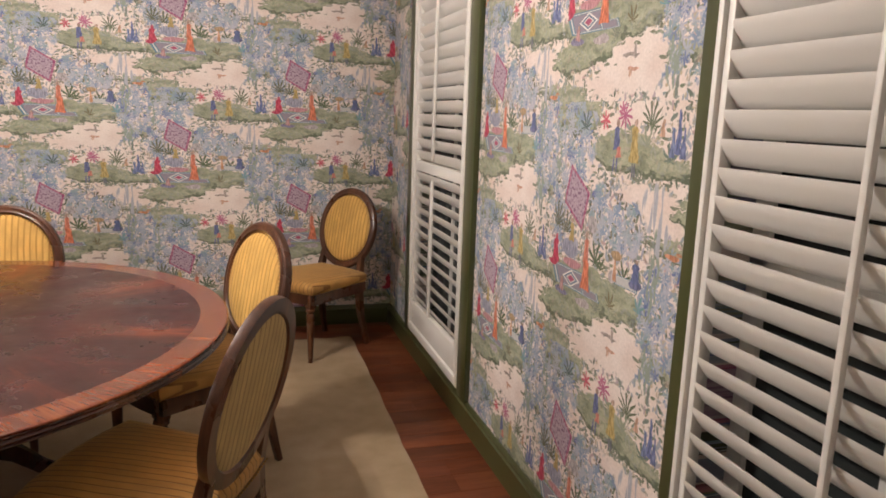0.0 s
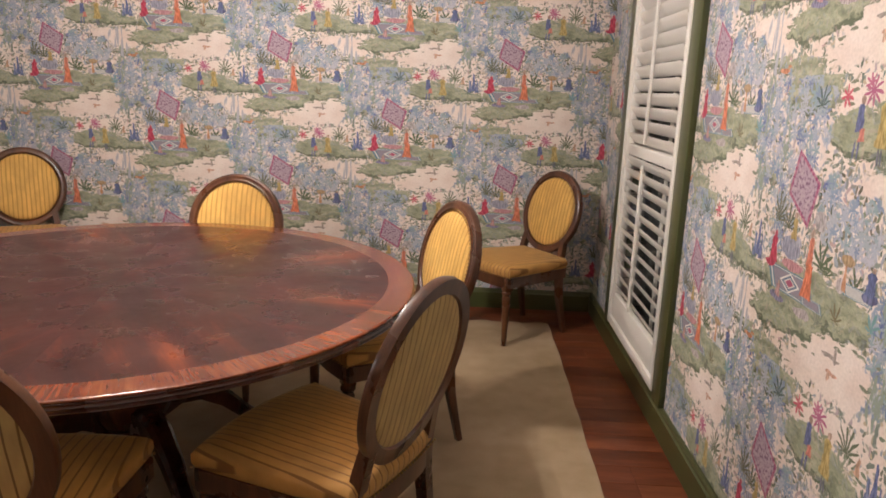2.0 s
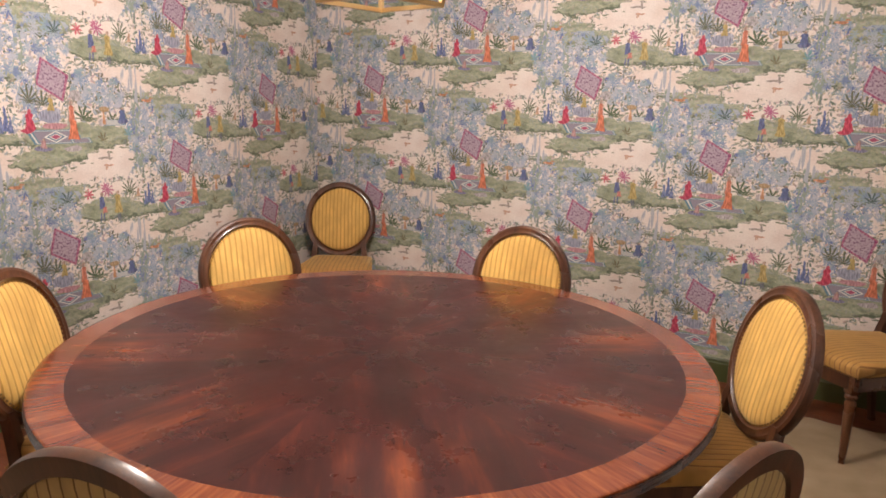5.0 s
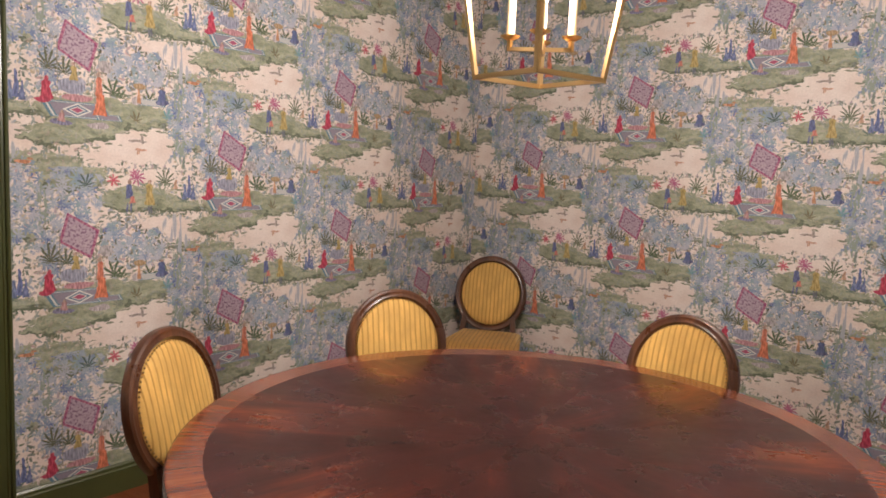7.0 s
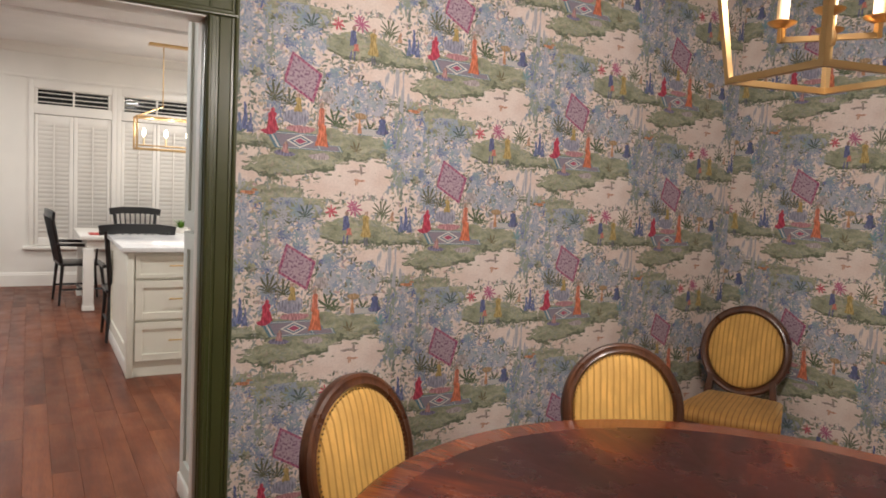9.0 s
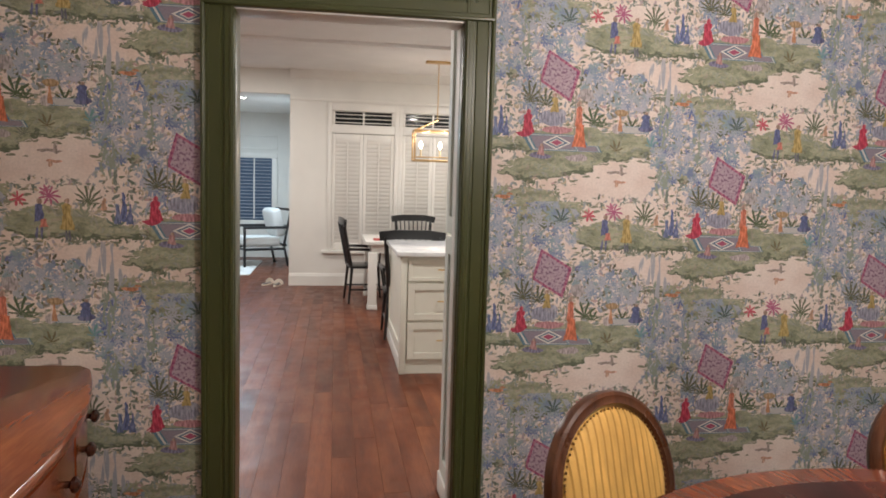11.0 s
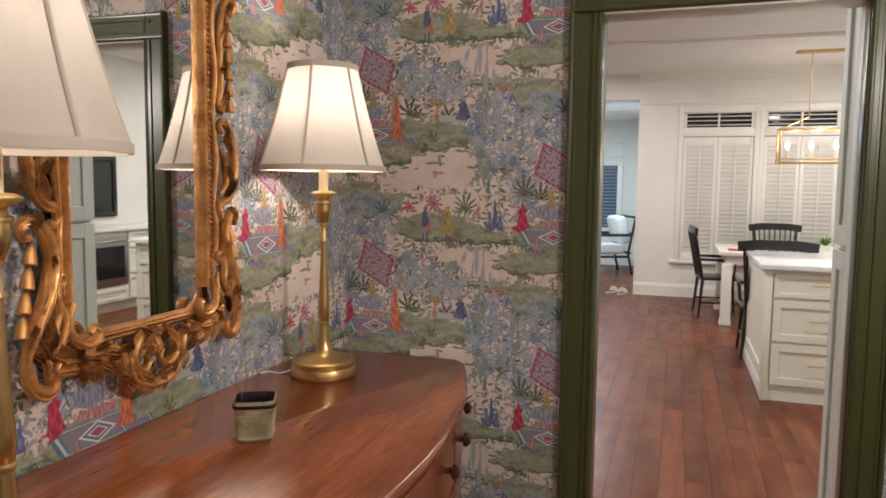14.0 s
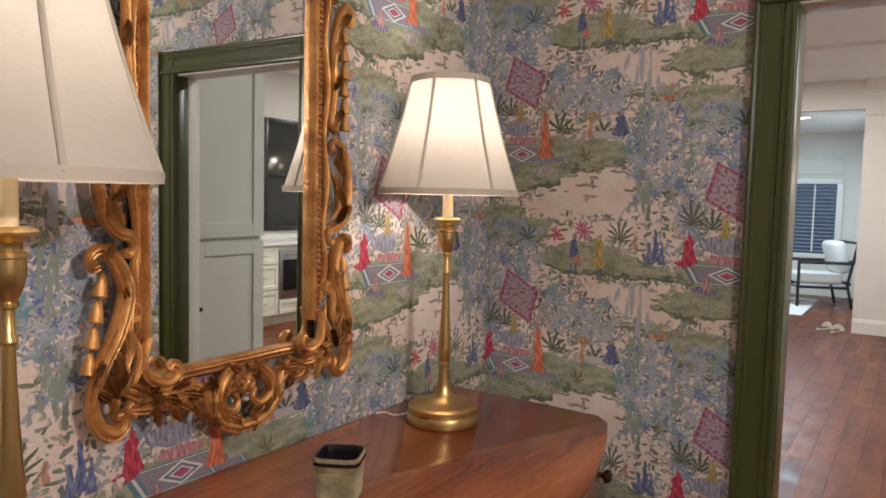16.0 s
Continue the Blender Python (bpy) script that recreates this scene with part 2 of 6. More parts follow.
    for scale, length, width, hues in (
        (34.0, 0.0170, 0.0052, ((0.0, (0.060, 0.075, 0.050)), (0.4, (0.14, 0.15, 0.10)), (0.75, (0.30, 0.33, 0.40)))),
        (48.0, 0.0120, 0.0042, ((0.0, (0.075, 0.070, 0.045)), (0.5, (0.22, 0.20, 0.15)), (0.8, (0.36, 0.37, 0.45)))),
    ):
        leaf, pick = blades(after(crisp), scale, length, width, 0.55)
        lay(both(leaf, grove), g.ramp(pick, *hues))
    # star-shaped blue blossom
    for scale, radius, petals, share in ((17.0, 0.036, 8.0, 0.66), (22.0, 0.029, 7.0, 0.62), (30.0, 0.020, 6.0, 0.52), (44.0, 0.012, 5.0, 0.42)):
        o, rnd = strewn(after(crisp), scale)
        s_ = both(both(star(o, g.math("MULTIPLY", rnd[2], 6.283), radius, petals, 0.20), g.math("LESS_THAN", rnd[1], share)), inside(zone, 0.92, 1.0))
        lay(s_, g.ramp(rnd[0], (0.0, (0.115, 0.150, 0.33)), (0.18, (0.24, 0.31, 0.42)), (0.45, (0.37, 0.405, 0.485)), (0.70, (0.46, 0.455, 0.515)), (0.9, (0.25, 0.34, 0.37))))
    # grey-green cypresses and drooping willow
    for at, size in (((0.425, 0.105), (0.024, 0.125)), ((0.43, -0.13), (0.034, 0.07)), ((-0.135, 0.36), (0.020, 0.10))):
        lay(both(inside(blob(at, size, after(crisp)), 0.85, 1.0), g.step(g.noise(g.vec("MULTIPLY", after(p), (95, 26, 1)), 1.0, 2), 0.46, 0.52)), (0.27, 0.32, 0.265))
    strand = g.noise(g.vec("MULTIPLY", after(p), (70, 9, 1)), 1.0, 1)
    for at, size in (((0.405, 0.265), (0.055, 0.065)), ((0.44, 0.20), (0.03, 0.05))):
        lay(both(inside(blob(at, size, after(crisp))), g.step(strand, 0.47, 0.55)), (0.40, 0.415, 0.46))
    # palms and tufts
    for at, radius, petals, hue in (
        ((0.140, 0.100), 0.055, 11, (0.085, 0.12, 0.065)), ((0.172, 0.080), 0.035, 9, (0.10, 0.13, 0.07)), ((-0.108, 0.178), 0.058, 15, (0.12, 0.125, 0.075)), ((-0.049, 0.160), 0.048, 13, (0.10, 0.11, 0.065)),
        ((0.362, 0.485), 0.056, 15, (0.13, 0.15, 0.095)), ((0.350, 0.430), 0.035, 9, (0.26, 0.29, 0.22)), ((0.292, 0.080), 0.036, 9, (0.09, 0.11, 0.06)), ((0.235, -0.008), 0.034, 9, (0.17, 0.15, 0.085)), ((0.030, 0.465), 0.042, 11, (0.09, 0.13, 0.12)),
        ((0.375, 0.015), 0.034, 8, (0.16, 0.31, 0.32)), ((0.16, -0.035), 0.034, 12, (0.17, 0.20, 0.15)), ((0.45, 0.40), 0.036, 9, (0.15, 0.20, 0.16)), ((0.325, 0.335), 0.030, 9, (0.19, 0.21, 0.16)),
    ):
        lay(star(offset((at[0], at[1] - 0.45 * radius)), radius * 7.0, radius * 1.15, petals, 0.12, True), hue)
    # hung cloth on poles, tilted
    rel = g.vec("SUBTRACT", after(p), (0.003, 0.245, 0))
    rx = g.math("ABSOLUTE", g.vec("DOT_PRODUCT", rel, (0.96, -0.28, 0)))
    ry = g.math("ABSOLUTE", g.vec("DOT_PRODUCT", rel, (0.507, 0.862, 0)))
    edge = g.math("MAXIMUM", g.math("DIVIDE", rx, 0.070), g.math("DIVIDE", ry, 0.058))
    weave = g.noise(after(p), 95.0, 3)
    cloth = g.ramp(weave, (0.38, (0.20, 0.11, 0.18)), (0.46, (0.37, 0.27, 0.34)), (0.62, (0.46, 0.37, 0.41)))
    border = g.ramp(weave, (0.42, (0.27, 0.04, 0.13)), (0.58, (0.45, 0.20, 0.27)))
    lay(g.math("LESS_THAN", edge, 1.0), g.mix(g.math("GREATER_THAN", edge, 0.84), cloth, border))
    for x, y0, y1 in ((0.068, 0.0, 0.19), (-0.072, 0.05, 0.25)):
        sk = g.split(after(p))
        pole = both(g.math("LESS_THAN", g.math("ABSOLUTE", g.math("SUBTRACT", sk[0], x)), 0.0022), g.math("LESS_THAN", g.math("ABSOLUTE", g.math("SUBTRACT", sk[1], (y0 + y1) / 2)), (y1 - y0) / 2))
        lay(pole, (0.27, 0.26, 0.22))
    # patterned carpets
    for middle, wide, tall, lift in ((0.0, 0.118, 0.031, 0.0), (0.11, 0.050, 0.012, -0.019), (0.335, 0.058, 0.014, 0.058)):
        sk = g.split(after(p))
        cy = g.math("ABSOLUTE", sk[1])
        slant = g.math("MULTIPLY_ADD", sk[1], 0.6, sk[0])
        carpet = g.math("MAXIMUM", g.math("DIVIDE", g.math("ABSOLUTE", g.math("SUBTRACT", slant, middle)), wide), g.math("DIVIDE", g.math("ABSOLUTE", g.math("SUBTRACT", sk[1], lift)), tall))
        stripe = g.math("LESS_THAN", g.math("ABSOLUTE", g.math("SUBTRACT", carpet, 0.86)), 0.035)
        fill = g.mix(g.math("GREATER_THAN", carpet, 0.76), (0.26, 0.235, 0.29) if lift <= 0 else (0.50, 0.50, 0.50), (0.12, 0.22, 0.29))
        fill = g.mix(stripe, fill, (0.62, 0.62, 0.60))
        if middle == 0.0:
            loz = g.math("ADD", g.math("DIVIDE", g.math("ABSOLUTE", sk[0]), 0.056), g.math("DIVIDE", cy, 0.026))
            for limit, hue in ((1.0, (0.70, 0.69, 0.65)), (0.80, (0.14, 0.19, 0.27)), (0.56, (0.66, 0.64, 0.60)), (0.42, (0.38, 0.09, 0.16))):
                fill = g.mix(g.math("LESS_THAN", loz, limit), fill, hue)
        lay(g.math("LESS_THAN", carpet, 1.0), fill)

    # robed and small shapes of the scene: ovals, and forms that widen downwards
    fold = g.noise(g.vec("MULTIPLY", after(p), (150, 40, 1)), 1.0, 2)

    def tone(hue):
        return g.ramp(after(fold), (0.38, tuple(k * 0.62 for k in hue)), (0.52, hue), (0.70, tuple(min(1, k * 1.25 + 0.05) for k in hue)))

    def robe(at, tall, top, foot, hue):
        o = offset(at)
        t = g.math("MULTIPLY_ADD", o[1], -0.5 / tall, 0.5)
        if top < 0.005:
            wide = g.math("MULTIPLY_ADD", g.math("MAXIMUM", t, 0.0), foot - top, top)
        else:
            wide = g.ramp(t, (0.0, foot * 0.30), (0.10, foot * 0.72), (0.38, foot * 0.60), (0.55, foot * 0.70), (0.86, foot * 0.92), (1.0, foot))
        sway = g.math("MULTIPLY_ADD", after(fold), foot * 0.5, foot * -0.25)
        d = g.math("MAXIMUM", g.math("DIVIDE", g.math("ABSOLUTE", g.math("ADD", o[0], sway)), wide), g.math("DIVIDE", g.math("ABSOLUTE", o[1]), tall))
        lay(g.math("LESS_THAN", d, 1.0), tone(hue))

    SKIN = (0.46, 0.32, 0.26)
    for at, size, hue in (
        ((0.0, 0.046), (0.058, 0.014), (0.50, 0.25, 0.27)), ((-0.022, 0.090), (0.052, 0.030), (0.30, 0.31, 0.40)), ((0.0, 0.112), (0.030, 0.016), (0.36, 0.36, 0.44)),
        ((-0.125, 0.030), (0.030, 0.009), (0.46, 0.06, 0.11)), ((-0.062, -0.050), (0.042, 0.011), (0.21, 0.20, 0.31)), ((0.108, 0.182), (0.026, 0.024), (0.40, 0.365, 0.37)), ((0.235, 0.060), (0.022, 0.018), (0.47, 0.42, 0.43)),
        ((0.252, 0.120), (0.026, 0.012), (0.44, 0.30, 0.17)), ((0.350, 0.064), (0.032, 0.011), (0.13, 0.14, 0.26)), ((0.08, -0.055), (0.045, 0.012), (0.44, 0.38, 0.40)),
        ((0.495, 0.163), (0.030, 0.008), (0.58, 0.25, 0.14)), ((0.522, 0.175), (0.012, 0.005), (0.54, 0.26, 0.15)), ((0.240, -0.105), (0.040, 0.005), (0.37, 0.31, 0.28)), ((0.262, -0.097), (0.006, 0.018), (0.37, 0.31, 0.28)), ((0.258, -0.142), (0.026, 0.005), (0.58, 0.33, 0.24)), ((0.245, -0.152), (0.008, 0.010), (0.56, 0.35, 0.26)),
        ((0.291, 0.347), (0.004, 0.018), (0.13, 0.13, 0.17)), ((0.302, 0.347), (0.004, 0.018), (0.13, 0.13, 0.17)), ((0.197, 0.357), (0.004, 0.024), (0.13, 0.14, 0.25)), ((0.213, 0.357), (0.004, 0.024), (0.13, 0.14, 0.25)),
        ((0.083, 0.146), (0.008, 0.010), SKIN), ((-0.112, 0.112), (0.008, 0.009), (0.50, 0.08, 0.12)), ((-0.012, 0.172), (0.008, 0.009), SKIN), ((0.207, 0.462), (0.008, 0.009), SKIN), ((0.294, 0.466), (0.008, 0.009), SKIN), ((0.348, 0.122), (0.006, 0.008), SKIN), ((-0.058, -0.012), (0.007, 0.008), SKIN),
    ):
        lay(g.math("LESS_THAN", blob(at, size, after(crisp)), 1.0), tone(hue))
    for at, tall, top, foot, hue in (
        ((-0.012, 0.138), 0.028, 0.007, 0.017, (0.45, 0.33, 0.13)), ((-0.112, 0.070), 0.036, 0.008, 0.024, (0.50, 0.055, 0.10)), ((-0.060, -0.030), 0.016, 0.007, 0.016, (0.46, 0.25, 0.25)),
        ((0.084, 0.100), 0.036, 0.008, 0.017, (0.60, 0.20, 0.13)), ((0.088, 0.030), 0.044, 0.010, 0.026, (0.64, 0.19, 0.10)), ((0.248, 0.080), 0.030, 0.003, 0.009, (0.56, 0.28, 0.16)), ((0.348, 0.092), 0.024, 0.007, 0.022, (0.12, 0.145, 0.29)),
        ((0.205, 0.425), 0.030, 0.010, 0.017, (0.12, 0.14, 0.29)), ((0.219, 0.388), 0.014, 0.007, 0.015, (0.54, 0.19, 0.15)), ((0.294, 0.412), 0.046, 0.009, 0.022, (0.46, 0.34, 0.13)), ((0.412, 0.458), 0.020, 0.004, 0.011, (0.54, 0.33, 0.23)),
        ((0.476, 0.450), 0.050, 0.003, 0.013, (0.13, 0.16, 0.33)), ((0.456, 0.425), 0.034, 0.003, 0.012, (0.17, 0.21, 0.37)), ((0.497, 0.425), 0.034, 0.003, 0.012, (0.16, 0.19, 0.35)),
    ):
        robe(at, tall, top, foot, hue)
    for at, radius, petals, hue in (((0.140, 0.470), 0.026, 7, (0.54, 0.10, 0.14)), ((0.240, 0.482), 0.036, 9, (0.41, 0.12, 0.22)), ((0.225, 0.502), 0.022, 7, (0.47, 0.15, 0.24)), ((0.375, 0.425), 0.014, 6, (0.58, 0.50, 0.44))):
        lay(star(offset(at), radius * 40.0, radius, petals, 0.22), hue)
    n = g.nodes.new("ShaderNodeMix")
    n.data_type, n.blend_type = "RGBA", "MULTIPLY"
    n.inputs["Factor"].default_value = 1
    g.put(n.inputs["A"], state["colour"]), g.put(n.inputs["B"], g.ramp(g.noise(after(p), 120.0, 3), (0.3, 0.90), (0.7, 1.06)))
    g.put(g.nodes.new("NodeGroupOutput").inputs[0], n.outputs["Result"])
    return tree


PRINT = scenic_print()


def wallpaper(name, axis, sign, u0, v0):
    """Paper hung so that the print's middle lies at u0, v0; axis and sign give the direction to the viewer's right."""
    m, g = material(name, 0.62, spec=0.35)
    xyz = g.split(g.coords())
    n = g.nodes.new("ShaderNodeGroup")
    n.node_tree = PRINT
    g.put(n.inputs[0], g.join(g.math("MULTIPLY_ADD", xyz[axis], sign, -u0), g.math("SUBTRACT", xyz[2], v0)))
    g.put(g.b.inputs["Base Color"], n.outputs[0])
    bump(g, g.noise(g.coords(), 260.0, 2), 0.10, 0.0006)
    return m


PAPER_W = wallpaper("scenic_paper_west", 1, 1.0, 1.362, 1.606)
PAPER_W2 = wallpaper("scenic_paper_west_end", 1, 1.0, -0.650, 1.620)
PAPER_N = wallpaper("scenic_paper_north", 0, 1.0, -1.020, 1.313)
PAPER_E = wallpaper("scenic_paper_east", 1, -1.0, -1.377, 0.892)
PAPER_S = wallpaper("scenic_paper_south", 0, -1.0, 2.255, 1.240)
GREEN = paint("olive_gloss_paint", (0.062, 0.070, 0.024), 0.28, 0.06)
WHITE = paint("white_satin_paint", (0.78, 0.76, 0.71), 0.38, 0.03)
CREAM = paint("cream_wall_paint", (0.76, 0.74, 0.69), 0.55, 0.03)
CEILING = paint("ceiling_paint", (0.80, 0.78, 0.75), 0.7, 0.03)
CABINET = paint("cabinet_paint", (0.78, 0.76, 0.66), 0.35, 0.03)
BLACK = paint("black_lacquer", (0.013, 0.013, 0.014), 0.30, 0.1)
SAGE = paint("pale_grey_paint", (0.62, 0.65, 0.60), 0.4, 0.03)
FLOOR = wood("stained_plank", (0.070, 0.016, 0.0062), (0.140, 0.038, 0.0145), (0.225, 0.074, 0.029), 0.36, (1, 0, 0), 8.0, vary=True)
FLOOR.node_tree.nodes["Principled BSDF"].inputs["Specular IOR Level"].default_value = 0.24
WALNUT = wood("dark_walnut", (0.026, 0.0090, 0.005), (0.076, 0.027, 0.012), (0.150, 0.058, 0.025), 0.28, (0, 0, 1), 14.0, coat=0.2)
MAHOGANY = wood("mahogany", (0.105, 0.022, 0.008), (0.225, 0.058, 0.020), (0.37, 0.118, 0.042), 0.20, (1, 0, 0), 7.0, coat=0.35)
MAHOGANY_DARK = wood("dark_mahogany", (0.020, 0.006, 0.004), (0.048, 0.014, 0.008), (0.09, 0.028, 0.014), 0.24, (0, 0, 1), 9.0, coat=0.3)


def make_flame():
    """Crotch veneer: flame figure that opens from the middle of a wedge outwards."""
    m, g = material("flame_veneer", 0.14)
    c = g.coords()
    s = g.split(c)
    side = g.math("ABSOLUTE", s[1])
    bend = g.math("SUBTRACT", s[0], g.math("MULTIPLY", g.math("SQRT", g.math("ADD", side, 0.003)), 0.55))
    rnd = g.chance()
    v = g.join(g.math("MULTIPLY", bend, 0.5), g.math("MULTIPLY", side, 3.0), g.math("MULTIPLY", rnd, 9.0))
    coarse, fine = g.noise(v, 4.2, 4, 0.6), g.noise(g.join(g.math("MULTIPLY", s[0], 0.2), s[1], rnd), 90.0, 3)
    tongue = g.math("MULTIPLY_ADD", g.noise(g.join(g.math("MULTIPLY", s[0], 0.14), s[1], rnd), 24.0, 3), 0.34, -0.17)
    spread = g.math("ADD", g.math("DIVIDE", side, g.math("ADD", s[0], 0.05)), tongue)
    glow = g.math("MULTIPLY", g.step(s[0], 0.34, 0.78), g.math("SUBTRACT", 1.0, g.step(spread, 0.02, 0.27)))
    f = g.math("ADD", g.math("MULTIPLY_ADD", coarse, 0.72, g.math("MULTIPLY", glow, 0.22)), g.math("MULTIPLY", fine, 0.16))
    g.put(g.b.inputs["Base Color"], g.ramp(f, (0.34, (0.030, 0.0065, 0.0055)), (0.52, (0.050, 0.0105, 0.008)), (0.66, (0.105, 0.022, 0.011)), (0.82, (0.25, 0.060, 0.021))))
    g.put(g.b.inputs["Roughness"], g.ramp(g.noise(c, 6.0, 5, 0.65), (0.35, 0.24), (0.65, 0.38)))
    g.b.inputs["Coat Weight"].default_value, g.b.inputs["Coat Roughness"].default_value = 0.26, 0.15
    g.b.inputs["Specular IOR Level"].default_value = 0.18
    return m


def make_band():
    """Crossband: grain runs out from the table's middle."""
    m, g = material("crossband_veneer", 0.16)
    c = g.coords()
    s = g.split(c)
    ang = g.math("ARCTAN2", s[1], s[0])
    r = g.vec("LENGTH", c)
    v = g.join(g.math("MULTIPLY", ang, 1.0), g.math("MULTIPLY", r, 0.12))
    f = g.math("ADD", g.math("MULTIPLY", g.noise(v, 16.0, 4, 0.7), 0.6), g.math("MULTIPLY", g.noise(v, 110.0, 3), 0.4))
    g.put(g.b.inputs["Base Color"], g.ramp(f, (0.36, (0.095, 0.019, 0.009)), (0.5, (0.185, 0.044, 0.017)), (0.64, (0.29, 0.085, 0.030))))
    g.b.inputs["Coat Weight"].default_value, g.b.inputs["Coat Roughness"].default_value = 0.45, 0.12
    g.b.inputs["Specular IOR Level"].default_value = 0.35
    return m


FLAME, BAND = make_flame(), make_band()


def make_velvet(name, base, line, step, width, rough=0.75):
    """Striped velvet; stripes lie across x."""
    m, g = material(name, rough)
    c = g.coords()
    s = g.split(c)
    drift = g.math("MULTIPLY", g.math("SUBTRACT", g.noise(c, 5.0, 2), 0.5), 0.010)
    q = g.math("FRACT", g.math("DIVIDE", g.math("ADD", g.math("ADD", s[0], drift), 5.0), step))
    tri = g.math("ABSOLUTE", g.math("SUBTRACT", q, 0.5))
    stripe = g.math("SUBTRACT", 1.0, g.step(tri, width * 0.6, width))
    nap = g.noise(g.vec("MULTIPLY", c, (1, 0.4, 0.4)), 30.0, 4)
    body = g.ramp(nap, (0.3, tuple(k * 0.82 for k in base)), (0.7, tuple(min(1, k * 1.15) for k in base)))
    g.put(g.b.inputs["Base Color"], g.mix(stripe, body, line))
    g.b.inputs["Sheen Weight"].default_value, g.b.inputs["Sheen Roughness"].default_value = 0.35, 0.4
    g.b.inputs["Sheen Tint"].default_value = (1.0, 0.8, 0.45, 1)
    bump(g, g.math("ADD", g.math("MULTIPLY", stripe, -1.0), g.math("MULTIPLY", nap, 0.3)), 0.5, 0.003)
    return m


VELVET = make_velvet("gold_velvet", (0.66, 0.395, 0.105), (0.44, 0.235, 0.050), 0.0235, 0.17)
# same velvet as the back pads, with the seat's shade put into its colours
VELVET_SEAT_SHADED = make_velvet("gold_velvet_seat", (0.45, 0.235, 0.060), (0.22, 0.100, 0.022), 0.0250, 0.12)
VELVET_BACK = make_velvet("pale_gold_fabric", (0.47, 0.33, 0.125), (0.17, 0.095, 0.028), 0.0270, 0.10)


def make_brass(name, colour, rough):
    m, g = material(name, rough, 1.0, colour)
    c = g.coords()
    n = g.noise(c, 8.0, 5, 0.65)
    g.put(g.b.inputs["Base Color"], g.ramp(n, (0.3, tuple(k * 0.92 for k in colour)), (0.65, colour)))
    g.put(g.b.inputs["Roughness"], g.ramp(g.noise(c, 40.0, 3), (0.3, rough * 0.92), (0.7, rough * 1.12)))
    return m


BRASS = make_brass("aged_brass", (0.70, 0.49, 0.215), 0.30)
NAIL = make_brass("brass_nails", (0.34, 0.22, 0.09), 0.35)
GILT_METAL = make_brass("gilt_lantern_metal", (0.68, 0.46, 0.22), 0.36)


def make_gilt():
    m, g = material("worn_gilt_wood", 0.40, 0.60)
    c = g.coords()
    n = g.noise(c, 14.0, 6, 0.7)
    g.put(g.b.inputs["Base Color"], g.ramp(n, (0.32, (0.26, 0.105, 0.034)), (0.46, (0.50, 0.235, 0.076)), (0.66, (0.72, 0.40, 0.145))))
    g.put(g.b.inputs["Roughness"], g.ramp(g.noise(c, 50.0, 3), (0.3, 0.30), (0.7, 0.52)))
    bump(g, g.math("ADD", g.noise(c, 120.0, 3), g.math("MULTIPLY", g.noise(c, 42.0, 2), 2.5)), 0.55, 0.0022)
    return m


GILT = make_gilt()


def make_rug():
    m, g = material("beige_wool", 0.95, spec=0.15)
    c = g.coords()
    big, small = g.noise(c, 1.3, 4, 0.6), g.noise(c, 9.0, 3)
    f = g.math("MULTIPLY_ADD", big, 0.7, g.math("MULTIPLY", small, 0.3))
    colour = g.ramp(f, (0.36, (0.30, 0.215, 0.125)), (0.52, (0.39, 0.285, 0.180)), (0.66, (0.47, 0.36, 0.245)))
    g.put(g.b.inputs["Base Color"], g.mix(g.math("MULTIPLY", g.noise(c, 220.0, 2), 0.25), colour, (0.20, 0.16, 0.10)))
    bump(g, g.math("ADD", g.noise(c, 420.0, 2), g.math("MULTIPLY", g.noise(c, 6.0, 2), 2.0)), 0.5, 0.004)
    return m


RUG = make_rug()


def make_shade():
    m, g = material("ivory_silk_shade", 0.85)
    c = g.coords()
    n = g.noise(g.vec("MULTIPLY", c, (1, 1, 6)), 60.0, 3)
    g.put(g.b.inputs["Base Color"], g.ramp(n, (0.3, (0.60, 0.555, 0.49)), (0.7, (0.66, 0.62, 0.56))))
    t = g.nodes.new("ShaderNodeBsdfTranslucent")
    t.inputs[0].default_value = (0.86, 0.83, 0.79, 1)
    mixer = g.nodes.new("ShaderNodeMixShader")
    mixer.inputs[0].default_value = 0.36
    out = g.nodes["Material Output"]
    g.links.new(g.b.outputs[0], mixer.inputs[1]), g.links.new(t.outputs[0], mixer.inputs[2])
    g.links.new(mixer.outputs[0], out.inputs[0])
    return m


SHADE = make_shade()
SHADE_TRIM = paint("shade_piping", (0.58, 0.52, 0.44), 0.8)


def glow(name, colour, strength):
    m, g = material(name, 0.4, 0, colour)
    g.b.inputs["Emission Color"].default_value, g.b.inputs["Emission Strength"].default_value = (*colour, 1), strength
    return m


BULB = glow("lit_bulb", (1.0, 0.80, 0.55), 22.0)
DISC = glow("lit_downlight", (1.0, 0.95, 0.88), 9.0)
CANDLE = paint("ivory_candle_sleeve", (0.80, 0.66, 0.42), 0.5)
MIRROR, _g = material("silvered_glass", 0.012, 1.0, (0.86, 0.88, 0.87))
NIGHT, _g = material("dark_window_glass", 0.07, 0.0, (0.030, 0.034, 0.034))
CERAMIC, _g = material("olive_glaze", 0.32, 0, (0.33, 0.32, 0.20))
_c = _g.coords()
_g.put(_g.b.inputs["Base Color"], _g.ramp(_g.noise(_c, 35.0, 4), (0.35, (0.20, 0.17, 0.09)), (0.65, (0.42, 0.37, 0.23))))
INK, _g = material("dark_glaze", 0.2, 0, (0.012, 0.008, 0.010))
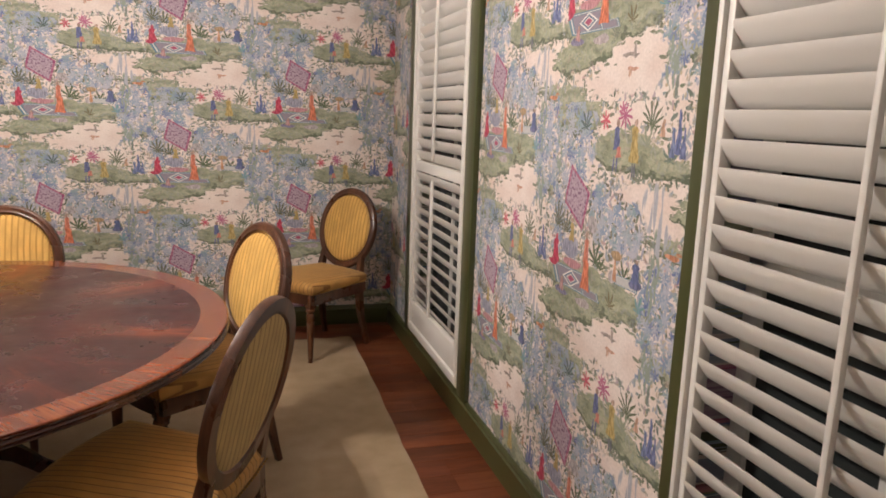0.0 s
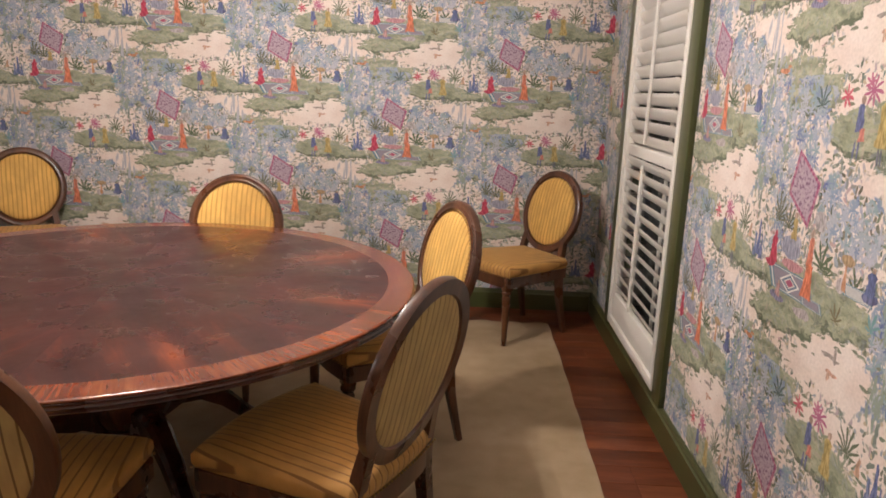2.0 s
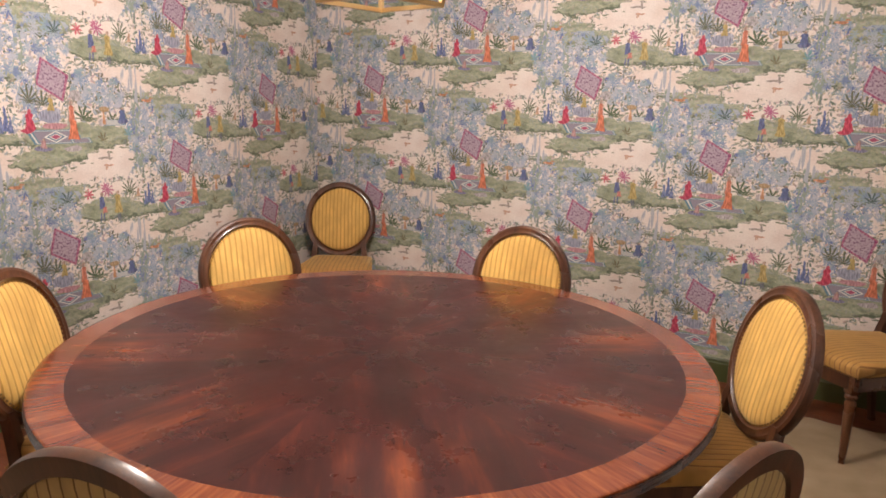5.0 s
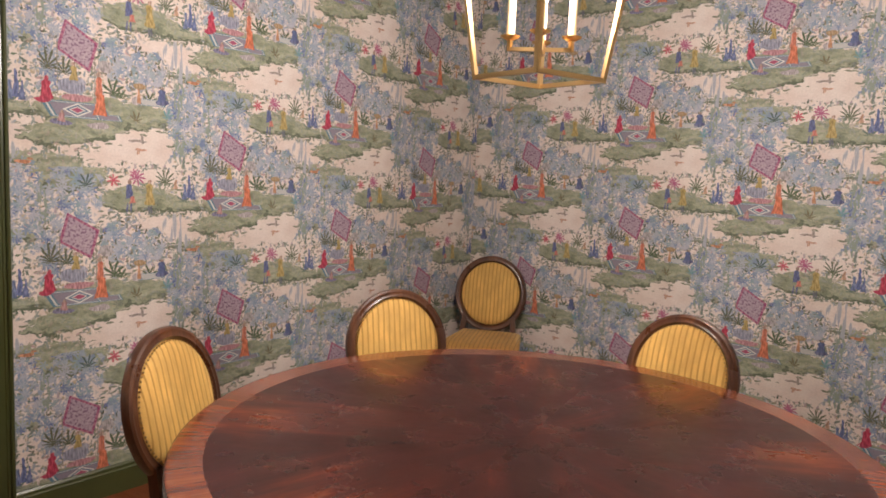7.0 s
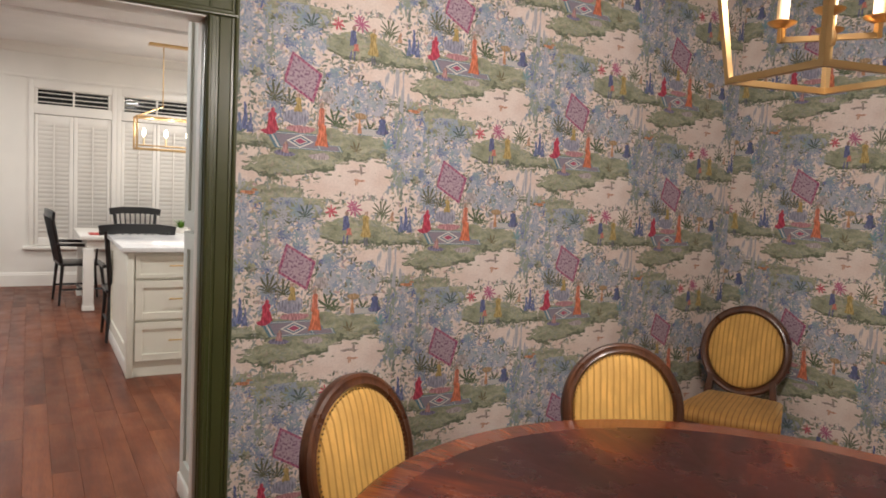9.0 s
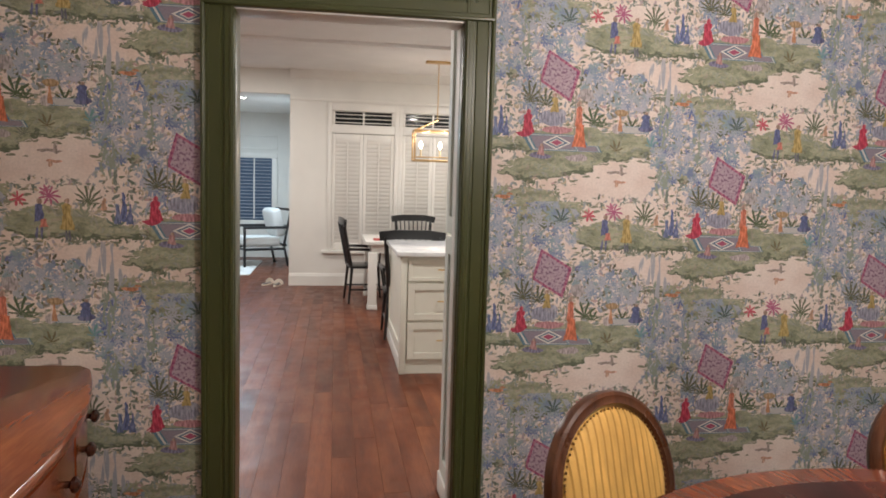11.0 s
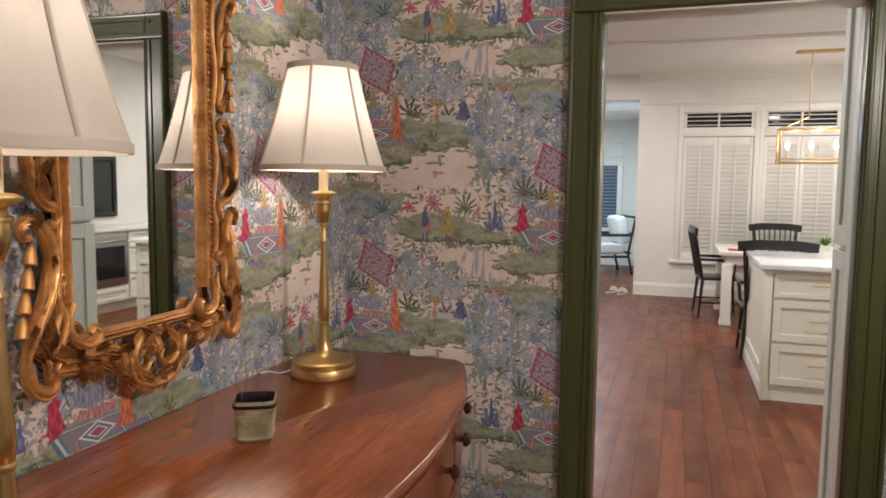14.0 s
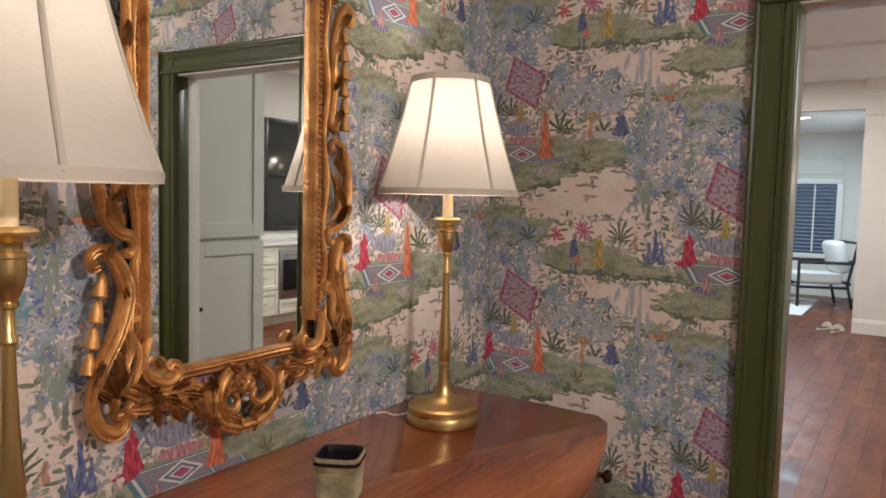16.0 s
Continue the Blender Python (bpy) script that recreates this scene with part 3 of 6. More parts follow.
STONE, _g = material("white_marble", 0.16, 0, (0.80, 0.80, 0.79))
_c = _g.coords()
_g.put(_g.b.inputs["Base Color"], _g.ramp(_g.noise(_c, 2.5, 7, 0.7), (0.40, (0.62, 0.62, 0.63)), (0.52, (0.80, 0.80, 0.79))))
LINEN = paint("white_linen", (0.72, 0.72, 0.70), 0.9)
FLEECE = paint("cream_fleece", (0.74, 0.66, 0.56), 0.95)
STEEL = make_brass("brushed_steel", (0.45, 0.45, 0.44), 0.3)
PANEL_GLASS, _g = material("black_appliance_glass", 0.08, 0, (0.012, 0.012, 0.014))

# ---- helpers for shapes ----


def mesh_of(name, bm, mat, smooth=True, angle=40):
    me = bpy.data.meshes.new(name)
    bmesh.ops.recalc_face_normals(bm, faces=bm.faces)
    if smooth:
        for f in bm.faces:
            f.smooth = True
        for e in bm.edges:
            if len(e.link_faces) == 2 and e.calc_face_angle(0) > radians(angle):
                e.smooth = False
    bm.to_mesh(me)
    bm.free()
    me.materials.append(mat)
    return me


def part(name, bm, mat, parent=None, label="", at=None, smooth=True):
    ob = new(name, mesh_of(name, bm, mat, smooth))
    ob.parent = parent
    if at is not None:
        ob.matrix_basis = at
    return tagged(ob, label)


def again(ob, at, parent=None):
    """Another piece on the same mesh."""
    q = new(ob.name.split(".")[0], ob.data)
    q.parent = parent or ob.parent
    q.matrix_basis = at
    return q


def thing(name, label, category, at=None, group="", kind=""):
    ob = new(name)
    ob.empty_display_size = 0.1
    if at is not None:
        ob.matrix_basis = at
    return tagged(ob, label, category, group, kind)


def box(x0, x1, y0, y1, z0, z1, bevel=0.0, bm=None, segments=2):
    own = bmesh.new()
    bmesh.ops.create_cube(own, size=1, matrix=Matrix.LocRotScale(((x0 + x1) / 2, (y0 + y1) / 2, (z0 + z1) / 2), None, (abs(x1 - x0), abs(y1 - y0), abs(z1 - z0))))
    if bevel:
        bmesh.ops.bevel(own, geom=own.edges[:], offset=bevel, segments=segments, affect="EDGES", profile=0.5)
    return merge(bm, own)


def merge(bm, own, m=None):
    if m is not None:
        own.transform(m)
    if bm is None:
        return own
    me = bpy.data.meshes.new("scrap")
    own.to_mesh(me)
    own.free()
    bm.from_mesh(me)
    bpy.data.meshes.remove(me)
    return bm


def lathe(profile, segments=24, bm=None, m=None, ring=False):
    """A turned form from (radius, height) pairs; a ring closes on itself."""
    own = bmesh.new()
    rings = []
    for r, z in profile:
        if r < 1e-5:
            rings.append([own.verts.new((0, 0, z))])
        else:
            rings.append([own.verts.new((r * math.cos(k * math.tau / segments), r * math.sin(k * math.tau / segments), z)) for k in range(segments)])
    if ring:
        rings.append(rings[0])
    for a, b in zip(rings, rings[1:]):
        for k in range(segments):
            n = (k + 1) % segments
            f = ([a[0]] if len(a) == 1 else [a[k], a[n]]) + ([b[0]] if len(b) == 1 else [b[n], b[k]])
            if len(f) > 2:
                own.faces.new(f)
    for cap in () if ring else (rings[0], rings[-1]):
        if len(cap) > 2:
            own.faces.new(cap)
    return merge(bm, own, m)


def sweep(points, section, closed=False, scale=None, up=None, bm=None, m=None):
    """Carries a closed 2D section along a path; section y follows up."""
    own = bmesh.new()
    pts = [Vector(p) for p in points]
    n, rings = len(pts), []
    side_before = None
    for i, p in enumerate(pts):
        a = pts[i - 1] if i or closed else p
        b = pts[(i + 1) % n] if i < n - 1 or closed else p
        t = (b - a).normalized()
        if up is not None:
            side = t.cross(Vector(up)).normalized()
        elif side_before is None:
            side = t.orthogonal().normalized()
        else:
            side = (side_before - t * side_before.dot(t)).normalized()
        side_before = side
        top = side.cross(t).normalized()
        k = scale[i] if scale else 1.0
        rings.append([own.verts.new(p + side * (x * k) + top * (y * k)) for x, y in section])
    m_ = len(section)
    for i in range(n if closed else n - 1):
        a, b = rings[i], rings[(i + 1) % n]
        for k in range(m_):
            own.faces.new((a[k], a[(k + 1) % m_], b[(k + 1) % m_], b[k]))
    if not closed:
        own.faces.new(rings[0]), own.faces.new(rings[-1])
    return merge(bm, own, m)


def disc_section(r, n=8, squash=1.0):
    return [(r * math.cos(k * math.tau / n), r * squash * math.sin(k * math.tau / n)) for k in range(n)]


def setting(name, bm, mat, label="", category=""):
    return tagged(part(name, bm, mat, smooth=False), label, category, kind="structure")


# ---- room ----
XW, XE, YS, YN, TOP = -2.85, 0.962, -0.757, 3.935, 2.75
WINDOWS = ((2.390, 3.29), (-0.045, 0.717))
WZ0, WZ1 = 0.13, 2.18
DOOR = (0.195, 1.0, 2.025)

setting("wall_north", box(XW - 0.06, XE + 0.12, YN, YN + 0.12, 0, TOP), PAPER_N, "wall covered in scenic floral wallpaper", "wall")
setting("wall_south", box(XW - 0.06, XE + 0.12, YS - 0.12, YS, 0, TOP), PAPER_S, "wall covered in scenic floral wallpaper", "wall")
bm = box(XW - 0.06, XW, DOOR[1], YN, 0, TOP)
box(XW - 0.06, XW, DOOR[0], DOOR[1], DOOR[2], TOP, bm=bm)
setting("wall_west", bm, PAPER_W, "wallpapered wall with an open doorway", "wall")
setting("wall_west_end", box(XW - 0.06, XW, YS, DOOR[0], 0, TOP), PAPER_W2, "narrow wallpapered wall beside the doorway", "wall")
bm = bmesh.new()
ys = [YS, WINDOWS[1][0], WINDOWS[1][1], WINDOWS[0][0], WINDOWS[0][1], YN]
for a, b, z0, z1 in ((ys[0], ys[1], 0, TOP), (ys[2], ys[3], 0, TOP), (ys[4], ys[5], 0, TOP), (ys[1], ys[2], 0, WZ0), (ys[1], ys[2], WZ1, TOP), (ys[3], ys[4], 0, WZ0), (ys[3], ys[4], WZ1, TOP)):
    box(XE, XE + 0.12, a, b, z0, z1, bm=bm)
setting("wall_east", bm, PAPER_E, "wallpapered wall with two shuttered windows", "wall")
setting("ceiling", box(XW - 0.12, XE + 0.12, YS - 0.12, YN + 0.12, TOP, TOP + 0.1), CEILING, "plain white dining room ceiling", "ceiling")
# sub floor under the planks
setting("floor_slab", box(-15.5, XE + 0.12, -4.0, 6.2, -0.12, -0.022), MAHOGANY_DARK, "dark gap below the floor boards", "floor")


def skirting(name, points, mat, height, thick, label):
    sec = [(0, 0), (thick, 0), (thick, height * 0.80), (thick * 0.72, height * 0.84), (thick * 0.62, height * 0.93), (thick * 0.30, height), (0, height)]
    setting(name, sweep(points, [(x, y) for x, y in sec], up=(0, 0, 1)), mat, label, "baseboard")


for name, pts in (("baseboard_north", [(XE, YN, 0), (XW, YN, 0)][::-1]), ("baseboard_east", [(XE, YN, 0), (XE, YS, 0)]), ("baseboard_south", [(XE, YS, 0), (XW, YS, 0)]), ("baseboard_west", [(XW, DOOR[1] + 0.11, 0), (XW, YN, 0)]), ("baseboard_west_end", [(XW, YS, 0), (XW, DOOR[0] - 0.11, 0)])):
    skirting(name, pts, GREEN, 0.125, 0.020, "olive green painted baseboard")

# door casing, three lengths, and the jamb lining
CASING = [(-0.055, 0), (0.055, 0), (0.055, 0.029), (0.052, 0.033), (0.046, 0.034), (0.041, 0.031), (0.039, 0.022), (0.031, 0.022), (0.027, 0.018), (-0.010, 0.016), (-0.014, 0.011), (-0.021, 0.011), (-0.024, 0.017), (-0.038, 0.017), (-0.041, 0.021), (-0.047, 0.022), (-0.052, 0.019), (-0.055, 0.012)]
frame_ = thing("door_casing_1", "olive green glossy moulded door casing", "door frame", kind="structure")
h = DOOR[2] + 0.055
y0, y1 = DOOR[0] - 0.055, DOOR[1] + 0.055
part("casing_side", sweep([(XW, y0, 0), (XW, y0, h + 0.055)], [(-x, y) for x, y in CASING], up=(1, 0, 0)), GREEN, frame_)
part("casing_side", sweep([(XW, y1, 0), (XW, y1, h + 0.055)], CASING, up=(1, 0, 0)), GREEN, frame_)
part("casing_head", sweep([(XW + 0.001, y0 - 0.05, h), (XW + 0.001, y1 + 0.05, h)], CASING, up=(1, 0, 0)), GREEN, frame_)
for y0, y1, hue, x0 in ((DOOR[0] - 0.02, DOOR[0] + 0.004, GREEN, XW - 0.125), (DOOR[1] - 0.004, DOOR[1] + 0.02, GREEN, XW - 0.060)):
    part("jamb", box(x0, XW + 0.002, y0, y1, 0, DOOR[2], 0.002), hue, frame_)
part("jamb", box(XW - 0.125, XW - 0.0605, DOOR[1] - 0.004, DOOR[1] + 0.02, 0, DOOR[2], 0.002), WHITE, frame_, "white painted jamb")
part("jamb_head", box(XW - 0.125, XW + 0.002, DOOR[0] - 0.02, DOOR[1] + 0.02, DOOR[2] - 0.006, DOOR[2] + 0.02, 0.002), WHITE, frame_, "white painted jamb head")

# ---- windows with louvred shutters ----


def shutter_window(n, y0, y1, rim, stile, strip, divider, proud, foot):
    """Shutter frame standing proud of the wall, one louvred panel with a tilt rod."""
    xf = XE - proud
    o0, o1 = y0 - 0.02, y1 + 0.02
    w = thing("window_%d" % n, "white louvred plantation shutter over a dark window", "window", kind="structure")
    # green casing strips on the wall
    for a, b, z0, z1 in ((o0 - strip, o0 + 0.004, 0.125, WZ1 + 0.10), (o1 - 0.004, o1 + strip, 0.125, WZ1 + 0.10), (o0, o1, WZ1 + 0.03, WZ1 + 0.10)):
        part("casing", box(XE - 0.024, XE + 0.002, a, b, z0, z1, 0.004), GREEN, w, "olive green casing strip")
    for a, b, z0, z1 in ((o0, o0 + rim, foot, WZ1 + 0.03), (o1 - rim, o1, foot, WZ1 + 0.03), (o0 + rim, o1 - rim, foot, foot + 0.045), (o0 + rim, o1 - rim, WZ1 - 0.02, WZ1 + 0.03)):
        part("shutter_frame", box(xf, XE + 0.03, a, b, z0, z1, 0.004), WHITE, w)
    s0, s1 = o0 + rim + 0.002, o1 - rim - 0.002
    xa, xb = xf + 0.010, xf + 0.040
    for a, b in ((s0, s0 + stile), (s1 - stile, s1)):
        part("stile", box(xa, xb, a, b, foot + 0.048, WZ1 - 0.023, 0.004), WHITE, w)
    l0, l1 = s0 + stile + 0.001, s1 - stile - 0.001
    for z0, z1 in ((foot + 0.048, foot + 0.175), (1.062, 1.114), (WZ1 - 0.12, WZ1 - 0.023)):
        if z0 == 1.062 and not divider:
            continue
        part("rail", box(xa, xb, l0, l1, z0, z1, 0.003), WHITE, w)
    sec = [(0.033 * math.cos(k * math.tau / 10), 0.0055 * math.sin(k * math.tau / 10)) for k in range(10)]
    slat = None
    tilt = 55
    xm = (xa + xb) / 2
    for za, zb in (((foot + 0.175, 1.062), (1.114, WZ1 - 0.12)) if divider else ((foot + 0.175, WZ1 - 0.12),)):
        count = round((zb - za) / (0.064 if divider else 0.0565))
        for k in range(count):
            z = za + (k + 0.5) * (zb - za) / count
            at = pose(xm, 0, z, 0, 0, 0)
            if slat is None:
                slat = part("slat", sweep([(0, l0, 0), (0, l1, 0)], sec, up=(math.sin(radians(tilt)), 0, math.cos(radians(tilt)))), WHITE, w, at=at)
            else:
                again(slat, pose(xm, 0, z, 0, random.uniform(-1.5, 1.5), 0))
        part("tilt_rod", box(xa - 0.024, xa - 0.010, (l0 + l1) / 2 - 0.007, (l0 + l1) / 2 + 0.007, za + 0.02, zb - 0.02, 0.003), WHITE, w)
    # sash behind
    for a, b, z0, z1 in ((y0, y0 + 0.05, WZ0, WZ1), (y1 - 0.05, y1, WZ0, WZ1), (y0, y1, WZ0, WZ0 + 0.06), (y0, y1, 1.05, 1.11), (y0, y1, WZ1 - 0.05, WZ1), ((y0 + y1) / 2 - 0.012, (y0 + y1) / 2 + 0.012, WZ0, WZ1)):
        part("sash_bar", box(XE + 0.070, XE + 0.10, a, b, z0, z1, 0.003), WHITE, w)
    part("pane", box(XE + 0.082, XE + 0.088, y0, y1, WZ0, WZ1), NIGHT, w, "dark night glass")


shutter_window(1, *WINDOWS[0], 0.025, 0.050, 0.110, True, 0.030, 0.150)
shutter_window(2, *WINDOWS[1], 0.016, 0.020, 0.078, False, 0.052, 0.10)

# ---- rug ----
bm = bmesh.new()
RX0, RX1, RY0, RY1 = -2.35, 0.655, -0.05, 3.62
outline = []
for k in range(120):
    q = k / 120
    outline.append((RX0 + (RX1 - RX0) * q, RY0))
for k in range(120):
    q = k / 120
    outline.append((RX1 + 0.006 * math.sin(q * 9) + 0.002 * math.sin(q * 60), RY0 + (RY1 - RY0) * q))
for k in range(120):
    q = k / 120
    outline.append((RX1 + (RX0 - RX1) * q, RY1 + 0.010 * math.sin(q * 110) + 0.005 * math.sin(q * 61)))
for k in range(120):
    outline.append((RX0, RY1 + (RY0 - RY1) * k / 120))
low = [bm.verts.new((x, y, 0.0005)) for x, y in outline]
high = [bm.verts.new((x + (0.004 if x < -1 else -0.004), y + (0.004 if y < 1 else -0.004), 0.011)) for x, y in outline]
for k in range(len(low)):
    n = (k + 1) % len(low)
    bm.faces.new((low[k], low[n], high[n], high[k]))
bm.faces.new(high)
tagged(part("area_rug", bm, RUG, smooth=False), "worn beige wool rug with a wavy edge", "rug")

# ---- round table ----
TX, TY, TZ, TR = -0.985, 1.795, 0.706, 0.958


def round_table():
    t = thing("round_table", "round mahogany pedestal dining table with flame veneer", "table", pose(TX, TY, 0))
    r0 = TR - 0.088
    for k in range(8):
        bm = bmesh.new()
        half = math.tau / 16
        rim = [(0.0, 0.0)] + [(r0 * math.cos(-half + half * 2 * i / 12), r0 * math.sin(-half + half * 2 * i / 12)) for i in range(13)]
        up = [bm.verts.new((x, y, TZ)) for x, y in rim]
        down = [bm.verts.new((x, y, TZ - 0.005)) for x, y in rim]
        bm.faces.new(up), bm.faces.new(down)
        for i in range(14):
            n = (i + 1) % 14
            bm.faces.new((up[i], up[n], down[n], down[i]))
        if k == 0:
            first = part("veneer_wedge", bm, FLAME, t, smooth=False, at=pose(0, 0, 0, 0, 0, 34))
        else:
            bm.free()
            again(first, pose(0, 0, 0, 0, 0, 34 + 45 * k))
    part("crossband", lathe([(r0, TZ), (r0 + 0.004, TZ), (TR - 0.010, TZ), (TR - 0.005, TZ), (TR - 0.002, TZ - 0.002), (TR - 0.002, TZ - 0.006), (r0, TZ - 0.006)], 96, ring=True), BAND, t, "lighter cross-grained border")
    part("edge_moulding", lathe([(TR - 0.30, TZ - 0.030), (TR - 0.03, TZ - 0.036), (TR - 0.006, TZ - 0.034), (TR + 0.001, TZ - 0.029), (TR - 0.004, TZ - 0.025), (TR - 0.004, TZ - 0.023), (TR + 0.002, TZ - 0.019), (TR - 0.003, TZ - 0.015), (TR - 0.003, TZ - 0.013), (TR + 0.001, TZ - 0.008), (TR - 0.003, TZ - 0.0065), (TR - 0.30, TZ - 0.0065)], 96, ring=True), MAHOGANY_DARK, t, "dark reeded table edge")
    part("apron", lathe([(TR - 0.24, TZ - 0.10), (TR - 0.22, TZ - 0.10), (TR - 0.22, TZ - 0.03), (TR - 0.24, TZ - 0.03)], 64, ring=True), MAHOGANY_DARK, t)
    part("pedestal", lathe([(0.0, 0.14), (0.10, 0.14), (0.115, 0.17), (0.10, 0.20), (0.13, 0.25), (0.14, 0.31), (0.11, 0.37), (0.075, 0.42), (0.068, 0.47), (0.085, 0.50), (0.085, 0.53), (0.07, 0.55), (0.10, 0.62), (0.16, TZ - 0.04), (0.0, TZ - 0.04)], 32), MAHOGANY_DARK, t, "turned pedestal column")
    leg = None
    for k in range(4):
        at = pose(0, 0, 0, 0, 0, 45 + 90 * k)
        if leg is None:
            pts = [(0.08, 0, 0.23), (0.16, 0, 0.265), (0.25, 0, 0.25), (0.34, 0, 0.19), (0.42, 0, 0.11), (0.49, 0, 0.055), (0.56, 0, 0.040)]
            leg = part("leg", sweep(pts, [(-0.028, -0.03), (0.028, -0.03), (0.032, 0.02), (0.02, 0.032), (-0.02, 0.032), (-0.032, 0.02)], up=(0, 0, 1), scale=[1.35, 1.3, 1.15, 1.0, 0.85, 0.75, 0.8]), MAHOGANY_DARK, t, at=at)
            foot = part("foot_cap", lathe([(0.0, 0.0), (0.022, 0.0), (0.026, 0.012), (0.024, 0.05), (0.0, 0.06)], 12), NAIL, leg, "brass caster cap", pose(0.57, 0, 0))
        else:
            l2 = again(leg, at)
            again(foot, pose(0.57, 0, 0), l2)
    return t


round_table()

# ---- dining chairs ----


def ellipse(w, h, n=48, start=0.0):
    return [(w * math.cos(start + k * math.tau / n), h * math.sin(start + k * math.tau / n)) for k in range(n)]


LEAN = 13.0
OVAL_W, OVAL_H = 0.204, 0.218


def seat_outline(grow=0.0, n=10):
    """Bowed front, straight tapering sides; x across, y to the front."""
    pts = []
    for k in range(n + 1):
        q = -1 + 2 * k / n
        pts.append(((0.242 + grow) * q, 0.205 + grow + 0.035 * (1 - q * q)))
    for k in range(1, n + 1):
        q = 1 - 2 * k / n
        pts.append(((0.205 + grow) * (1 - 2 * k / n), -0.235 - grow - 0.012 * (1 - q * q)))
    return pts


def chair():
    c = thing("dining_chair", "carved walnut oval-back chair in striped gold velvet", "chair", group="dining chairs")
    # cushion
    bm = bmesh.new()
    rows = []
    for z, grow in ((0.392, -0.004), (0.412, 0.004), (0.432, 0.004), (0.447, -0.006), (0.456, -0.028), (0.462, -0.07), (0.466, -0.12)):
        rows.append([bm.verts.new((x, y, z)) for x, y in seat_outline(grow)])
    for a, b in zip(rows, rows[1:]):
        for k in range(len(a)):
            n = (k + 1) % len(a)
            bm.faces.new((a[k], a[n], b[n], b[k]))
    mid = bm.verts.new((0, 0, 0.468))
    for k in range(len(rows[-1])):
        bm.faces.new((rows[-1][k], rows[-1][(k + 1) % len(rows[-1])], mid))
    # seat wears the shaded copy of the back pad's velvet
    part("seat_cushion", bm, VELVET_SEAT_SHADED, c, "ribbed gold velvet seat")
    # rail under it
    loop = [(x, y, 0.368) for x, y in seat_outline(-0.006)]
    part("seat_rail", sweep(loop, [(-0.010, -0.030), (0.008, -0.030), (0.013, -0.022), (0.008, -0.012), (0.010, 0.012), (0.014, 0.020), (0.010, 0.026), (-0.010, 0.026)], closed=True, up=(0, 0, 1)), WALNUT, c)
    bm = bmesh.new()
    edge = seat_outline(0.004, 28)
    for x, y in edge:
        bmesh.ops.create_icosphere(bm, subdivisions=1, radius=0.0042, matrix=Matrix.Translation((x, y, 0.3975)))
    tagged(part("nail_trim", bm, NAIL, c, "row of small brass nail heads"), kind="stuff")
    # front legs, turned and tapered
    prof = [(0.0, 0.0), (0.012, 0.0), (0.014, 0.012), (0.010, 0.022), (0.0135, 0.032), (0.0145, 0.05), (0.0225, 0.265), (0.024, 0.278), (0.019, 0.286), (0.019, 0.292), (0.027, 0.300), (0.027, 0.310), (0.020, 0.318)]
    for x in (-0.205, 0.205):
        bm = lathe(prof, 16)
        box(-0.024, 0.024, -0.024, 0.024, 0.318, 0.394, 0.004, bm=bm)
        part("front_leg", bm, WALNUT, c, at=pose(x, 0.190, 0))
    for x in (-0.165, 0.165):
        s = 1 if x > 0 else -1
        pts = [(x + s * 0.012, -0.275, 0.0), (x + s * 0.008, -0.258, 0.08), (x, -0.235, 0.20), (x, -0.222, 0.32), (x, -0.222, 0.40), (x * 0.96, -0.236, 0.47), (x * 0.92, -0.252, 0.54)]
        part("back_leg", sweep(pts, [(-0.016, -0.016), (0.016, -0.016), (0.018, 0.0), (0.016, 0.016), (-0.016, 0.016), (-0.018, 0)], up=(0, 1, 0), scale=[0.72, 0.8, 1.0, 1.15, 1.15, 1.05, 0.95]), WALNUT, c)
    # oval back, leaning
    b = Matrix.Translation((0, -0.232, 0.445)) @ pose(0, 0, 0, LEAN, 0, 0) @ Matrix.Translation((0, 0, OVAL_H + 0.022))
    ring = [(x, 0, z) for x, z in ellipse(OVAL_W, OVAL_H, 56)]
    sec = [(-0.021, -0.014), (0.017, -0.014), (0.022, -0.006), (0.020, 0.006), (0.010, 0.017), (0.0, 0.013), (-0.010, 0.016), (-0.019, 0.012), (-0.023, 0.0)]
    back = part("back_frame", sweep(ring, sec, closed=True, up=(0, 1, 0)), WALNUT, c, "moulded oval walnut frame", at=b)

    def pad(depth, sign, y0):
        bm = bmesh.new()
        rows = []
        for q, d in ((1.0, 0.0), (0.97, 0.35), (0.90, 0.66), (0.75, 0.88), (0.5, 0.97)):
            rows.append([bm.verts.new((x * q, y0 + sign * depth * d, z * q)) for x, z in ellipse(OVAL_W - 0.018, OVAL_H - 0.018, 40)])
        for a, d in zip(rows, rows[1:]):
            for k in range(40):
                bm.faces.new((a[k], a[(k + 1) % 40], d[(k + 1) % 40], d[k]))
        top = bm.verts.new((0, y0 + sign * depth, 0))
        for k in range(40):
            bm.faces.new((rows[-1][k], rows[-1][(k + 1) % 40], top))
        return bm

    part("back_cushion", pad(0.022, 1, 0.004), VELVET, back, "ribbed gold velvet pad")
    part("outside_back", pad(0.006, -1, -0.006), VELVET_BACK, back, "pale striped fabric outside back")
    bm = bmesh.new()
    for x, z in ellipse(OVAL_W - 0.0225, OVAL_H - 0.0225, 84):
        bmesh.ops.create_icosphere(bm, subdivisions=1, radius=0.0036, matrix=Matrix.Translation((x, 0.0125, z)))
    tagged(part("back_nail_trim", bm, NAIL, back, "row of small brass nail heads"), kind="stuff")
    return c


